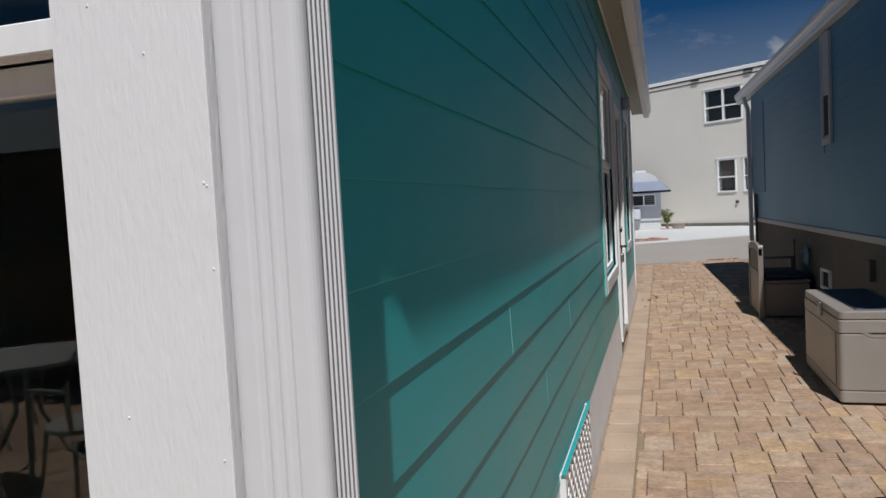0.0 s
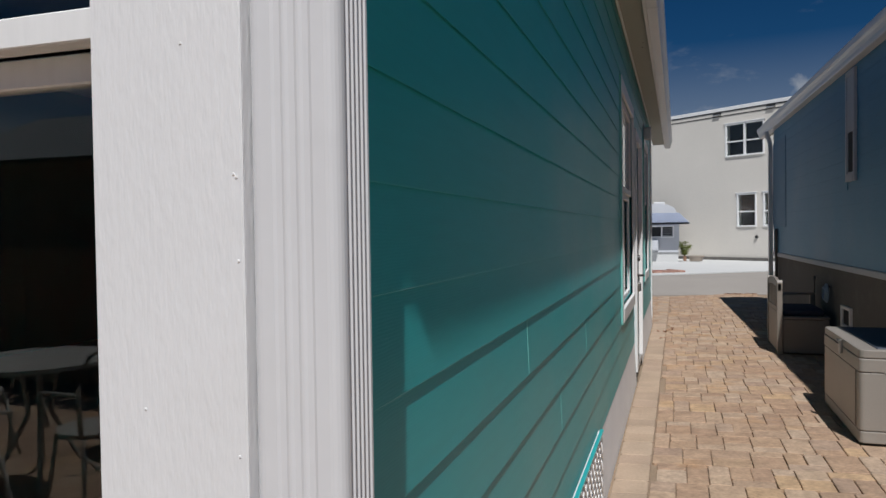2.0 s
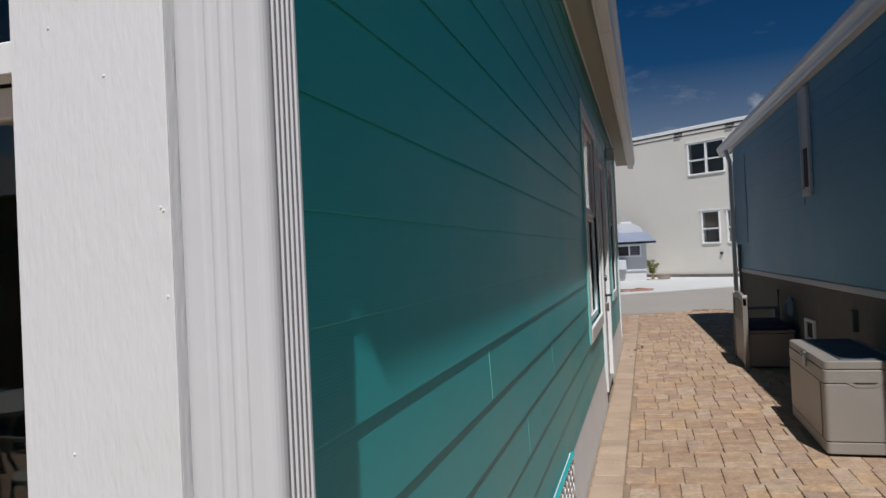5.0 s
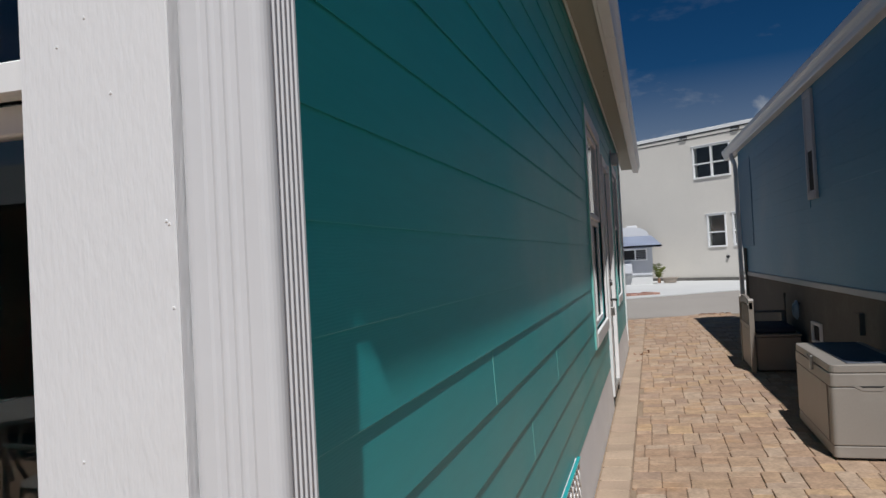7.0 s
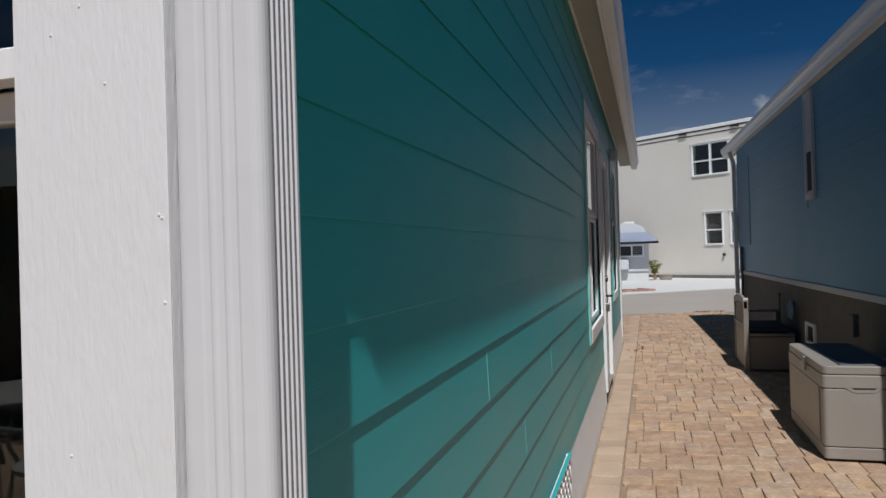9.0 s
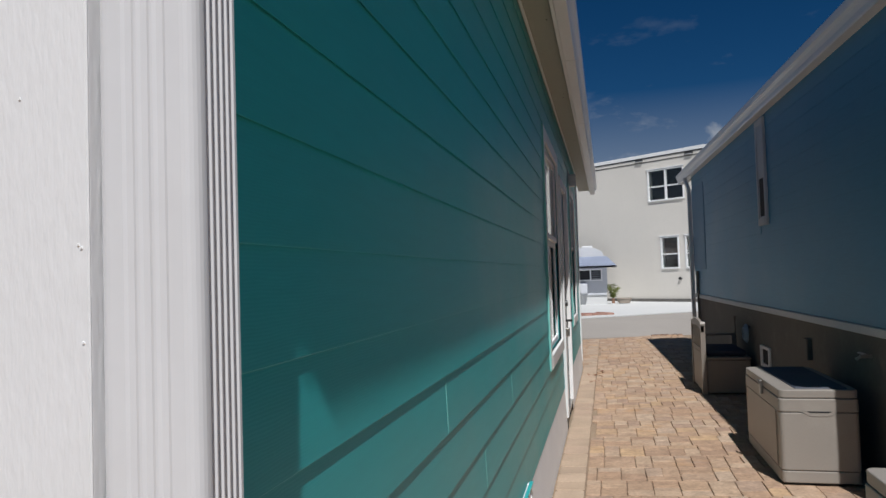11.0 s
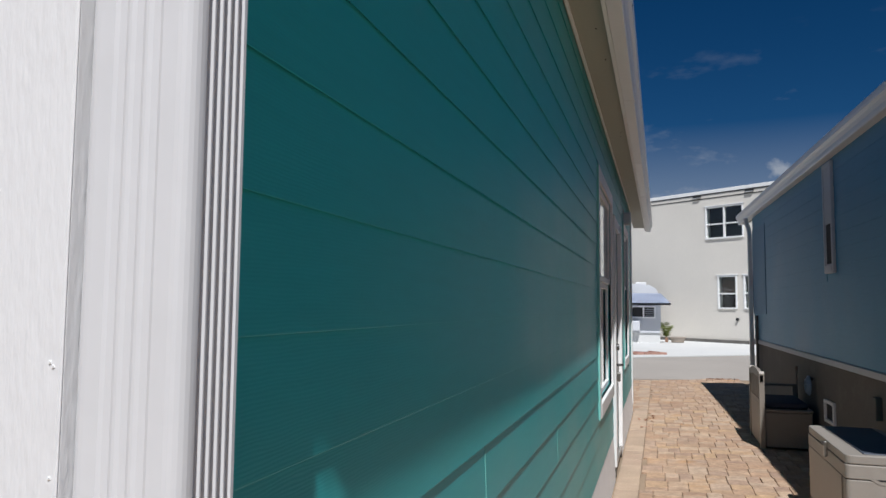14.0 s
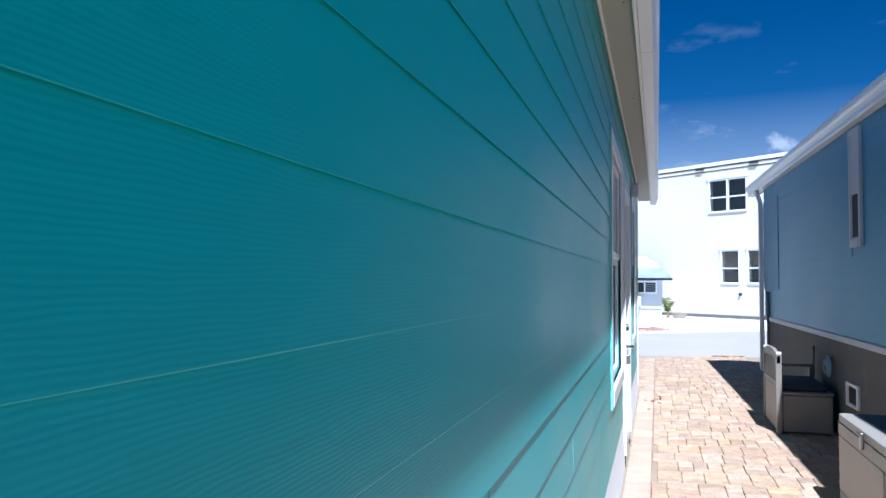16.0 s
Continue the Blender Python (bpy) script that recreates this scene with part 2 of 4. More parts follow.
BLIND = material("pale_blind", (0.6, 0.6, 0.58), 0.7, 0.05, 30, 3, 0.0)
BLUEISH = material("faded_blue_plastic", (0.25, 0.35, 0.45), 0.5, 0.1, 30, 3, 0.05)
GLASS = glass_material("window_glass")

# ---- mesh helpers ----


def box_into(bm, x0, x1, y0, y1, z0, z1):
    v = [bm.verts.new((x, y, z)) for z in (z0, z1) for x, y in ((x0, y0), (x1, y0), (x1, y1), (x0, y1))]
    for q in ((3, 2, 1, 0), (4, 5, 6, 7), (0, 1, 5, 4), (1, 2, 6, 5), (2, 3, 7, 6), (3, 0, 4, 7)):
        bm.faces.new([v[i] for i in q])
    return v


def boxes(*dims, bevel=0.0, segments=1):
    bm = bmesh.new()
    for d in dims:
        box_into(bm, *d)
    if bevel:
        bmesh.ops.bevel(bm, geom=list(bm.edges), offset=bevel, segments=segments, affect="EDGES", profile=0.5)
    return bm


def prism(profile, axis, a, b, bm=None):
    """A closed profile, drawn out along axis from a to b. For "y" the profile is (x, z), for "z" (x, y), for "x" (y, z)."""
    bm = bm or bmesh.new()
    place = {"x": lambda p, s: (s, p[0], p[1]), "y": lambda p, s: (p[0], s, p[1]), "z": lambda p, s: (p[0], p[1], s)}[axis]
    lo, hi = [bm.verts.new(place(p, a)) for p in profile], [bm.verts.new(place(p, b)) for p in profile]
    k = len(profile)
    for i in range(k):
        bm.faces.new((lo[i], lo[(i + 1) % k], hi[(i + 1) % k], hi[i]))
    bm.faces.new(lo[::-1]), bm.faces.new(hi)
    bmesh.ops.recalc_face_normals(bm, faces=bm.faces)
    return bm


def tube(points, radius, sides=8, bm=None):
    """A round bar along points."""
    bm = bm or bmesh.new()
    rings = []
    pts = [Vector(p) for p in points]
    for i, p in enumerate(pts):
        d = (pts[min(i + 1, len(pts) - 1)] - pts[max(i - 1, 0)]).normalized()
        u = d.cross(Vector((0.31, 0.11, 0.94))).normalized()
        w = d.cross(u)
        rings.append([bm.verts.new(p + radius * (math.cos(2 * math.pi * j / sides) * u + math.sin(2 * math.pi * j / sides) * w)) for j in range(sides)])
    for r, s in zip(rings, rings[1:]):
        for j in range(sides):
            bm.faces.new((r[j], r[(j + 1) % sides], s[(j + 1) % sides], s[j]))
    bm.faces.new(rings[0][::-1]), bm.faces.new(rings[-1])
    bmesh.ops.recalc_face_normals(bm, faces=bm.faces)
    return bm


def mesh_of(name, bm, mat, smooth=False):
    me = bpy.data.meshes.new(name)
    bm.to_mesh(me)
    bm.free()
    me.materials.append(mat)
    if smooth:
        for p in me.polygons:
            p.use_smooth = True
    return me


def part(name, bm, mat, parent, label="", smooth=False):
    ob = new(name, mesh_of(name, bm, mat, smooth))
    ob.parent = parent
    return tagged(ob, label)


def thing(name, label, category, group="", kind="", at=(0, 0, 0)):
    ob = new(name)
    ob.location = at
    return tagged(ob, label, category, group, kind)


def solid(name, bm, mat, label, category, kind="", group="", smooth=False):
    return tagged(new(name, mesh_of(name, bm, mat, smooth)), label, category, group, kind)


# ---- ground, road, driveway ----
def fall(x):
    """Cross fall of the paved passage towards the green house."""
    return 0.030 * (min(max(x, -1.0), 1.0) - 1.0)


bm = bmesh.new()
xs = (-900, -60, -1.0, 1.0, 60, 900)
ys = (-900, -60, 0, 14, 60, 900)
grid = [[bm.verts.new((x, y, -0.075 + (fall(x) if abs(x) < 900 else -0.03))) for x in xs] for y in ys]
for j in range(5):
    for i in range(5):
        bm.faces.new((grid[j][i], grid[j][i + 1], grid[j + 1][i + 1], grid[j + 1][i]))
solid("ground", bm, GROUND, "flat sandy ground reaching to the horizon", "ground", "structure")


def near_edge(x):
    return 16.60 + 0.23 * x


def far_edge(x):
    return 21.15 + 0.72 * x


LIFT = 0.20  # the far side of the road lies a little higher


def sloped(corners, depth):
    """A slab whose corners (x, y, z) give its upper face."""
    bm = bmesh.new()
    hi, lo = [bm.verts.new(c) for c in corners], [bm.verts.new((x, y, z - depth)) for x, y, z in corners]
    k = len(corners)
    for i in range(k):
        bm.faces.new((lo[i], lo[(i + 1) % k], hi[(i + 1) % k], hi[i]))
    bm.faces.new(lo[::-1]), bm.faces.new(hi)
    bmesh.ops.recalc_face_normals(bm, faces=bm.faces)
    return bm


ROAD_X = (-40, -3, 2.4, 9, 40)
near_line = [(x, near_edge(max(min(x, 12), -12)), -0.012) for x in ROAD_X]
far_line = [(x, far_edge(max(min(x, 9), -6)), 0.145) for x in ROAD_X]
solid("road", sloped(near_line + far_line[::-1], 0.25), ASPHALT, "grey worn asphalt road beyond the passage", "road", "structure")
solid("driveway", sloped([(x, y + 0.012, 0.168) for x, y, z in far_line] + [(40, 60, LIFT + 0.03), (-40, 60, LIFT + 0.03)], 0.30), CONCRETE, "pale concrete driveway in front of the white building", "driveway", "structure")

# ---- teal house ----
WX = -0.4297
CORNER_Y, END_Y = 0.946, 11.9
WT = 2.94  # underside of the soffit
teal_house = thing("house", "teal lap-sided bungalow with white trim and gutter", "house", at=(-3.2, 5.4, 0))


def tpart(name, bm, mat, parent=None, label="", smooth=False):
    ob = part(name, bm, mat, parent or teal_house, label, smooth)
    if parent is None:
        ob.location = (3.2, -5.4, 0)
    return ob


# openings in the side wall: (y0, y1, z0, z1)
WIN1, DOOR, WIN2 = (5.83, 7.24, 0.81, 2.42), (7.48, 8.36, 0.06, 2.26), (9.57, 10.65, 0.86, 2.42)
openings = (WIN1, DOOR, WIN2)


def wall_with_openings(x0, x1, y0, y1, z0, z1, holes):
    """Boxes of a wall along y, left open at the holes."""
    out, y = [], y0
    for a, b, c, d in holes:
        out.append((x0, x1, y, a, z0, z1))
        if c > z0:
            out.append((x0, x1, a, b, z0, c))
        if d < z1:
            out.append((x0, x1, a, b, d, z1))
        y = b
    out.append((x0, x1, y, y1, z0, z1))
    return out


tpart("side_wall", boxes(*wall_with_openings(WX - 0.13, WX, CORNER_Y + 0.02, END_Y - 0.02, -0.08, WT + 0.015, openings)), TEAL)
tpart("end_wall", boxes((-6.0, WX - 0.002, END_Y - 0.14, END_Y - 0.01, -0.08, WT + 0.015)), TEAL)
tpart("far_wall", boxes((-6.1, -5.98, CORNER_Y, END_Y, -0.08, WT + 0.015)), TEAL)
tpart("floor", boxes((-5.97, WX - 0.14, CORNER_Y + 0.16, END_Y - 0.15, 0.2, 0.3)), FENCE)
tpart("inner_ceiling", boxes((-5.97, WX - 0.14, CORNER_Y + 0.16, END_Y - 0.15, WT - 0.055, WT - 0.005)), WHITE)

# back wall with the patio window
BWIN = (-1.87, -0.612, 0.45, 2.25)
bx0, bx1, bz0, bz1 = BWIN
tpart("back_wall", boxes((-6.0, bx0, CORNER_Y + 0.03, CORNER_Y + 0.15, -0.08, WT + 0.015), (bx1, WX - 0.001, CORNER_Y + 0.03, CORNER_Y + 0.15, -0.08, WT + 0.015),
                         (bx0, bx1, CORNER_Y + 0.03, CORNER_Y + 0.15, -0.08, bz0), (bx0, bx1, CORNER_Y + 0.03, CORNER_Y + 0.15, bz1, WT + 0.015)), TEAL)
tpart("corner_board", boxes((-0.6105, -0.4312, CORNER_Y, CORNER_Y + 0.028, -0.04, WT - 0.004), (-0.4325, -0.4307, CORNER_Y + 0.001, CORNER_Y + 0.10, -0.04, WT - 0.004), bevel=0.002), BOARD, label="rough-sawn white corner board with nail heads")
for i, (nx, nz) in enumerate(((-0.441, 1.455), (-0.438, 1.452), (-0.527, 1.665), (-0.562, 1.640), (-0.499, 1.586), (-0.437, 1.371), (-0.55, 1.22), (-0.44, 1.18), (-0.45, 1.80))):
    nb = bmesh.new()
    bmesh.ops.create_icosphere(nb, subdivisions=1, radius=0.0022, matrix=Matrix.Translation((nx, CORNER_Y + 0.0008, nz)))
    tpart("nail_head", nb, WHITE)
patio_window = tpart("patio_window", boxes((bx0 - 0.08, bx0, CORNER_Y - 0.002, CORNER_Y + 0.10, bz0 - 0.08, bz1 + 0.08), (bx0, bx1, CORNER_Y - 0.002, CORNER_Y + 0.10, bz1, bz1 + 0.08), (bx0, bx1, CORNER_Y - 0.03, CORNER_Y + 0.10, bz0 - 0.05, bz0), bevel=0.003), WHITE, label="white window casing beside the patio")
for z0, z1, dy in ((bz0, 1.606, 0.058), (1.606, bz1, 0.018)):
    s = 0.035
    part("sash", boxes((bx0, bx1, CORNER_Y + dy, CORNER_Y + dy + 0.03, z1 - s, z1), (bx0, bx1, CORNER_Y + dy, CORNER_Y + dy + 0.03, z0, z0 + s), (bx0, bx0 + s, CORNER_Y + dy + 0.001, CORNER_Y + dy + 0.029, z0, z1),
                       (bx1 - 0.012, bx1, CORNER_Y + dy + 0.001, CORNER_Y + dy + 0.029, z0, z1), bevel=0.002), WHITE, patio_window)
    pane = part("pane", boxes((bx0 + 0.03, bx1 - 0.008, CORNER_Y + dy + 0.012, CORNER_Y + dy + 0.017, z0 + 0.03, z1 - 0.03)), GLASS, patio_window)

# lap siding, board by board
BUTTS = [0.337] + [0.387 + 0.154 * k for k in range(17)]
SEAMS = {3: 2.866, 4: 3.60, 5: 2.287}
casing_gap = ((WIN1[0] - 0.105, WIN1[1] + 0.105, WIN1[2] - 0.11, WIN1[3] + 0.10), (DOOR[0] - 0.10, DOOR[1] + 0.10, -1, DOOR[3] + 0.10), (WIN2[0] - 0.10, WIN2[1] + 0.10, WIN2[2] - 0.10, WIN2[3] + 0.10))


def lap_board(y0, y1, z0, z1):
    """A tapered board: 9 mm thick at its butt, with an undercut added to keep bounced light off the butt edge, tucked
    under the next one at its top.
    """
    return prism([(WX - 0.002, z0 + 0.006), (WX + 0.0068, z0 + 0.006), (WX + 0.0082, z0 + 0.0004), (WX + 0.0088, z0), (WX + 0.0092, z0 + 0.001), (WX + 0.0032, z1 + 0.016), (WX - 0.002, z1 + 0.016)], "y", y0, y1)


for k, z0 in enumerate(BUTTS):
    z1 = BUTTS[k + 1] if k + 1 < len(BUTTS) else WT + 0.01
    z1 = min(z1, WT - 0.002)
    if z0 > WT - 0.025:
        break
    spans = [(CORNER_Y + 0.10, END_Y - 0.10)]
    for a, b, c, d in casing_gap:
        if z1 > c and z0 < d:
            spans = [s for p, q in spans for s in ((p, min(q, a)), (max(p, b), q)) if s[1] - s[0] > 0.02]
    if k in SEAMS:
        spans = [s for p, q in spans for s in (((p, SEAMS[k] - 0.0012), (SEAMS[k] + 0.0012, q)) if p < SEAMS[k] < q else ((p, q),))]
    for p, q in spans:
        tpart("siding_board", lap_board(p, q, z0, z1), TEAL)
    if k in SEAMS:
        tpart("caulk_line", prism([(WX + 0.0080, z0 + 0.004), (WX + 0.0102, z0 + 0.004), (WX + 0.0052, z1 - 0.004), (WX + 0.0032, z1 - 0.004)], "y", SEAMS[k] - 0.0011, SEAMS[k] + 0.0011), TEAL_EDGE)

# skirt, crawl-space vent
SK = WX + 0.022


def skirt_panels():
    """Two stretches of stucco skirt, on either side of the door, leaning out towards the ground."""
    bm = bmesh.new()
    for y0, y1 in ((CORNER_Y + 0.10, DOOR[0] - 0.12), (DOOR[1] + 0.12, END_Y - 0.10)):
        ring = [[bm.verts.new((x, y, z)) for x, z in ((WX - 0.01, -0.1), (WX + 0.026, -0.1), (WX + 0.006, 0.335), (WX - 0.01, 0.335))] for y in (y0, y1)]
        bm.faces.new(ring[0]), bm.faces.new(ring[1])
        for j in range(4):
            bm.faces.new((ring[0][j], ring[0][(j + 1) % 4], ring[1][(j + 1) % 4], ring[1][j]))
    bmesh.ops.recalc_face_normals(bm, faces=bm.faces)
    return bm


tpart("skirt", skirt_panels(), SKIRT, label="white-painted stucco skirt under the siding")
vent = tpart("crawl_vent", boxes((SK - 0.018, SK + 0.009, 3.06, 3.10, 0.02, 0.375), (SK - 0.018, SK + 0.009, 4.04, 4.08, 0.02, 0.375), (SK - 0.018, SK + 0.009, 3.10, 4.04, 0.02, 0.05), (SK - 0.016, SK + 0.003, 3.101, 4.039, 0.051, 0.37), bevel=0.002), WHITE, label="white lattice vent panel with a teal cap")
part("cap", boxes((SK - 0.0065, SK + 0.009, 3.05, 4.09, 0.3755, 0.3785)), TEAL, vent, "teal-painted cap strip")
part("cap_edge", boxes((SK + 0.0092, SK + 0.0118, 3.05, 4.09, 0.3745, 0.3790), bevel=0.001), TEAL_EDGE, vent, "bright teal drip edge")
bm = bmesh.new()
for i in range(-4, 12):
    for sgn in (1, -1):
        a = 3.10 + i * 0.09
        p0, p1 = (a, 0.05 if sgn > 0 else 0.37), (a + 0.33, 0.36 if sgn > 0 else 0.05)
        t0, t1 = max(0, (3.10 - p0[0]) / 0.33), min(1, (4.04 - p0[0]) / 0.33)
        if t1 > t0:
            q = [(p0[0] + 0.33 * t, p0[1] + (p1[1] - p0[1]) * t) for t in (t0, t1)]
            tube([(SK + (0.004 if sgn > 0 else 0.008), *q[0]), (SK + (0.004 if sgn > 0 else 0.008), *q[1])], 0.005, 4, bm)
part("lattice", bm, WHITE, vent)


def casing(name, o, w, proud, parent_label, sill=True):
    """White casing boards round an opening of the side wall."""
    y0, y1, z0, z1 = o
    x0, x1 = WX - 0.02, WX + proud
    return tpart(name, boxes((x0, x1, y0 - w, y0, z0 - w, z1 + w), (x0, x1, y1, y1 + w, z0 - w, z1 + w), (x0, x1 - 0.002, y0, y1, z1, z1 + w), (x0, x1 + 0.004, y0, y1, z0 - w, z0), bevel=0.003), WHITE, label=parent_label)


for o, name in ((WIN1, "window"), (WIN2, "window")):
    y0, y1, z0, z1 = o
    w = casing(name, o, 0.10, 0.020, "white double-hung window with wide white casing")
    part("painted_edge", boxes((WX - 0.001, WX + 0.0195, y0 - 0.107, y0 - 0.1005, z0 - 0.10, z1 + 0.10)), TEAL_EDGE, w, "bright teal painted casing edge")
    zm = (z0 + z1) / 2 + 0.08
    for a, b, dx in ((z0, zm, -0.022), (zm, z1, -0.006)):
        s = 0.045
        part("sash", boxes((WX + dx - 0.03, WX + dx, y0, y1, b - s, b), (WX + dx - 0.03, WX + dx, y0, y1, a, a + s), (WX + dx - 0.029, WX + dx - 0.001, y0, y0 + s, a, b), (WX + dx - 0.029, WX + dx - 0.001, y1 - s, y1, a, b), bevel=0.003), WHITE, w)
        part("pane", boxes((WX + dx - 0.016, WX + dx - 0.012, y0 + s - 0.005, y1 - s + 0.005, a + s - 0.005, b - s + 0.005)), GLASS, w).visible_shadow = False
    # closed slats added close behind the glass, standing in for brightness of sunlit sash and reveal
    part("blind", boxes(*[(WX - 0.062 + 0.003 * (i % 2), WX - 0.060 + 0.003 * (i % 2), y0 + 0.01, y1 - 0.01, z0 + 0.02 + 0.03 * i, z0 + 0.0495 + 0.03 * i) for i in range(int((z1 - z0 - 0.05) / 0.03))]), BLIND, w)

# door
y0, y1, z0, z1 = DOOR
door = tpart("door", boxes((WX - 0.05, WX - 0.006, y0 + 0.005, y1 - 0.005, z0 + 0.01, z1 - 0.005), bevel=0.003), WHITE, label="white entrance door with dark lever and deadbolt")
part("door_casing", boxes((WX - 0.02, WX + 0.034, y0 - 0.085, y0, 0.045, z1 + 0.09), (WX - 0.02, WX + 0.040, y1, y1 + 0.09, 0.06, z1 + 0.09), (WX - 0.02, WX + 0.030, y0, y1, z1, z1 + 0.09), bevel=0.004), WHITE, door)
part("threshold", boxes((WX - 0.06, WX + 0.03, y0, y1, 0.03, 0.062), bevel=0.004), STEEL, door)
for ya in (y0 - 0.08, y1 + 0.005):
    part("casing_foot", boxes((WX - 0.015, WX + 0.026, ya + 0.005, ya + 0.07, -0.05, 0.05), bevel=0.003), BLACK, door)
for z, r in ((1.12, 0.034),):
    lock = bmesh.new()
    bmesh.ops.create_cone(lock, cap_ends=True, segments=16, radius1=r, radius2=r * 0.8, depth=0.06, matrix=Matrix.Translation((WX + 0.024, y0 + 0.09, z)) @ Matrix.Rotation(radians(90), 4, "Y"))
    part("deadbolt", lock, BLACK, door)
lever = bmesh.new()
bmesh.ops.create_cone(lock := bmesh.new(), cap_ends=True, segments=16, radius1=0.03, radius2=0.026, depth=0.014, matrix=Matrix.Translation((WX + 0.001, y0 + 0.09, 0.955)) @ Matrix.Rotation(radians(90), 4, "Y"))
part("rose", lock, BLACK, door)
tube([(WX + 0.0, y0 + 0.09, 0.955), (WX + 0.070, y0 + 0.09, 0.955), (WX + 0.080, y0 + 0.10, 0.953), (WX + 0.078, y0 + 0.20, 0.948)], 0.012, 10, lever)
part("lever", lever, BLACK, door, smooth=True)
lockbox = part("lockbox", boxes((WX + 0.02, WX + 0.062, y0 + 0.07, y0 + 0.125, 0.80, 0.885), bevel=0.008, segments=2), STEEL, door, "grey metal key lockbox")
part("shackle", tube([(WX + 0.04, y0 + 0.08, 0.88), (WX + 0.045, y0 + 0.08, 0.95), (WX + 0.045, y0 + 0.115, 0.95), (WX + 0.04, y0 + 0.115, 0.88)], 0.005, 6), STEEL, lockbox)
part("door_panel", boxes(*[(WX - 0.007, WX - 0.001, y0 + 0.12 + 0.33 * i, y0 + 0.39 + 0.33 * i, a, b) for i in (0, 1) for a, b in ((0.28, 0.9), (1.05, 1.9))], bevel=0.002), WHITE, door)

# far corner board, porch lamp
tpart("far_corner_board", boxes((WX - 0.02, WX + 0.026, END_Y - 0.10, END_Y + 0.01, 0.05, WT - 0.004), bevel=0.003), WHITE)
lamp = tpart("wall_lamp", boxes((WX + 0.010, WX + 0.022, 9.50, 9.62, 2.50, 2.68), bevel=0.003), TRIM_GREY, label="small square pale lantern beside the door")
part("lantern", boxes((WX + 0.023, WX + 0.095, 9.51, 9.61, 2.49, 2.62), bevel=0.006), BLIND, lamp)
part("lantern_cap", boxes((WX + 0.022, WX + 0.105, 9.50, 9.62, 2.621, 2.636), bevel=0.003), TRIM_GREY, lamp)

# eave: soffit, fascia, gutter, roof
EAVE0, EAVE1 = 0.52, 14.3
GUTTER0 = 0.37
FX = WX + 0.185
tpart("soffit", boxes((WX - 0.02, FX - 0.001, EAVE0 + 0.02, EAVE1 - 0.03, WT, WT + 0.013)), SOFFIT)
for i, (nx, ny) in enumerate(((0.09, 3.35), (0.10, 3.7), (0.125, 4.25), (0.14, 4.75), (0.135, 6.6), (0.125, 6.75), (0.13, 8.9), (0.10, 2.6))):
    nb = bmesh.new()
    bmesh.ops.create_icosphere(nb, subdivisions=1, radius=0.0055, matrix=Matrix.Translation((WX + nx, ny, WT)))
    tpart("soffit_nail", nb, BLACK)
tpart("soffit_bead", boxes((WX + 0.012, WX + 0.028, CORNER_Y + 0.1, END_Y - 0.1, WT - 0.017, WT - 0.001), bevel=0.003), WHITE)
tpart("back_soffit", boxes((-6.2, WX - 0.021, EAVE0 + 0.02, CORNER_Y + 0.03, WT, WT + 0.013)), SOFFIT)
tpart("fascia", boxes((FX, FX + 0.022, GUTTER0, EAVE1, WT - 0.065, WT + 0.095), (-6.2, FX - 0.001, EAVE0 - 0.022, EAVE0, WT - 0.065, WT + 0.095), bevel=0.002), WHITE)


def gutter_profile(x, z, s):
    """A K-style gutter trough that hangs on a fascia at x; s is the side to which it opens out."""
    out = [(0.0, 0.158), (0.0, 0.0), (0.068, 0.0), (0.074, 0.012), (0.076, 0.048), (0.088, 0.080), (0.104, 0.104), (0.108, 0.130), (0.108, 0.160)]
    inn = [(0.100, 0.160), (0.100, 0.132), (0.096, 0.109), (0.080, 0.084), (0.070, 0.052), (0.066, 0.006), (0.003, 0.006), (0.003, 0.158)]
    return [(x + s * a, z + b) for a, b in out + inn]


gutter = tpart("gutter", prism(gutter_profile(FX + 0.0235, WT - 0.07, 1), "y", GUTTER0, EAVE1), METAL_WHITE, label="white aluminium gutter along the eave")
gutter_cap = [(FX + 0.0235 + a, WT - 0.07 + b) for a, b in ((0, 0.158), (0, 0), (0.068, 0), (0.076, 0.048), (0.104, 0.104), (0.108, 0.160))]
for a in (GUTTER0 - 0.004, EAVE1 + 0.001):
    part("end_cap", prism(gutter_cap, "y", a, a + 0.003), METAL_WHITE, gutter)
for i in range(6):
    yb = 1.0 + 2.2 * i
    part("gutter_seam", boxes((FX + 0.024, FX + 0.101, yb, yb + 0.035, WT - 0.0725, WT - 0.0705)), METAL_WHITE, gutter)
for i in range(5):
    sb = bmesh.new()
    bmesh.ops.create_icosphere(sb, subdivisions=1, radius=0.006, matrix=Matrix.Translation((FX + 0.128, 2.2 + 1.9 * i, WT + 0.04)))
    part("gutter_screw", sb, BLACK, gutter)
rb = prism([(FX + 0.04, WT + 0.11), (FX + 0.04, WT + 0.095), (-3.2, WT + 0.745), (-6.4, WT + 0.095), (-6.4, WT + 0.11), (-3.2, WT + 0.785)], "y", EAVE0 - 0.02, EAVE1 + 0.01)
tpart("roof", rb, ROOF)
tpart("gable", prism([(FX - 0.05, WT + 0.035), (-3.2, WT + 0.695), (-6.1, WT + 0.035)], "y", END_Y - 0.14, END_Y - 0.02), TEAL)
tpart("back_gable", prism([(FX - 0.05, WT + 0.035), (-3.2, WT + 0.695), (-6.1, WT + 0.035)], "y", CORNER_Y + 0.03, CORNER_Y + 0.15), TEAL)


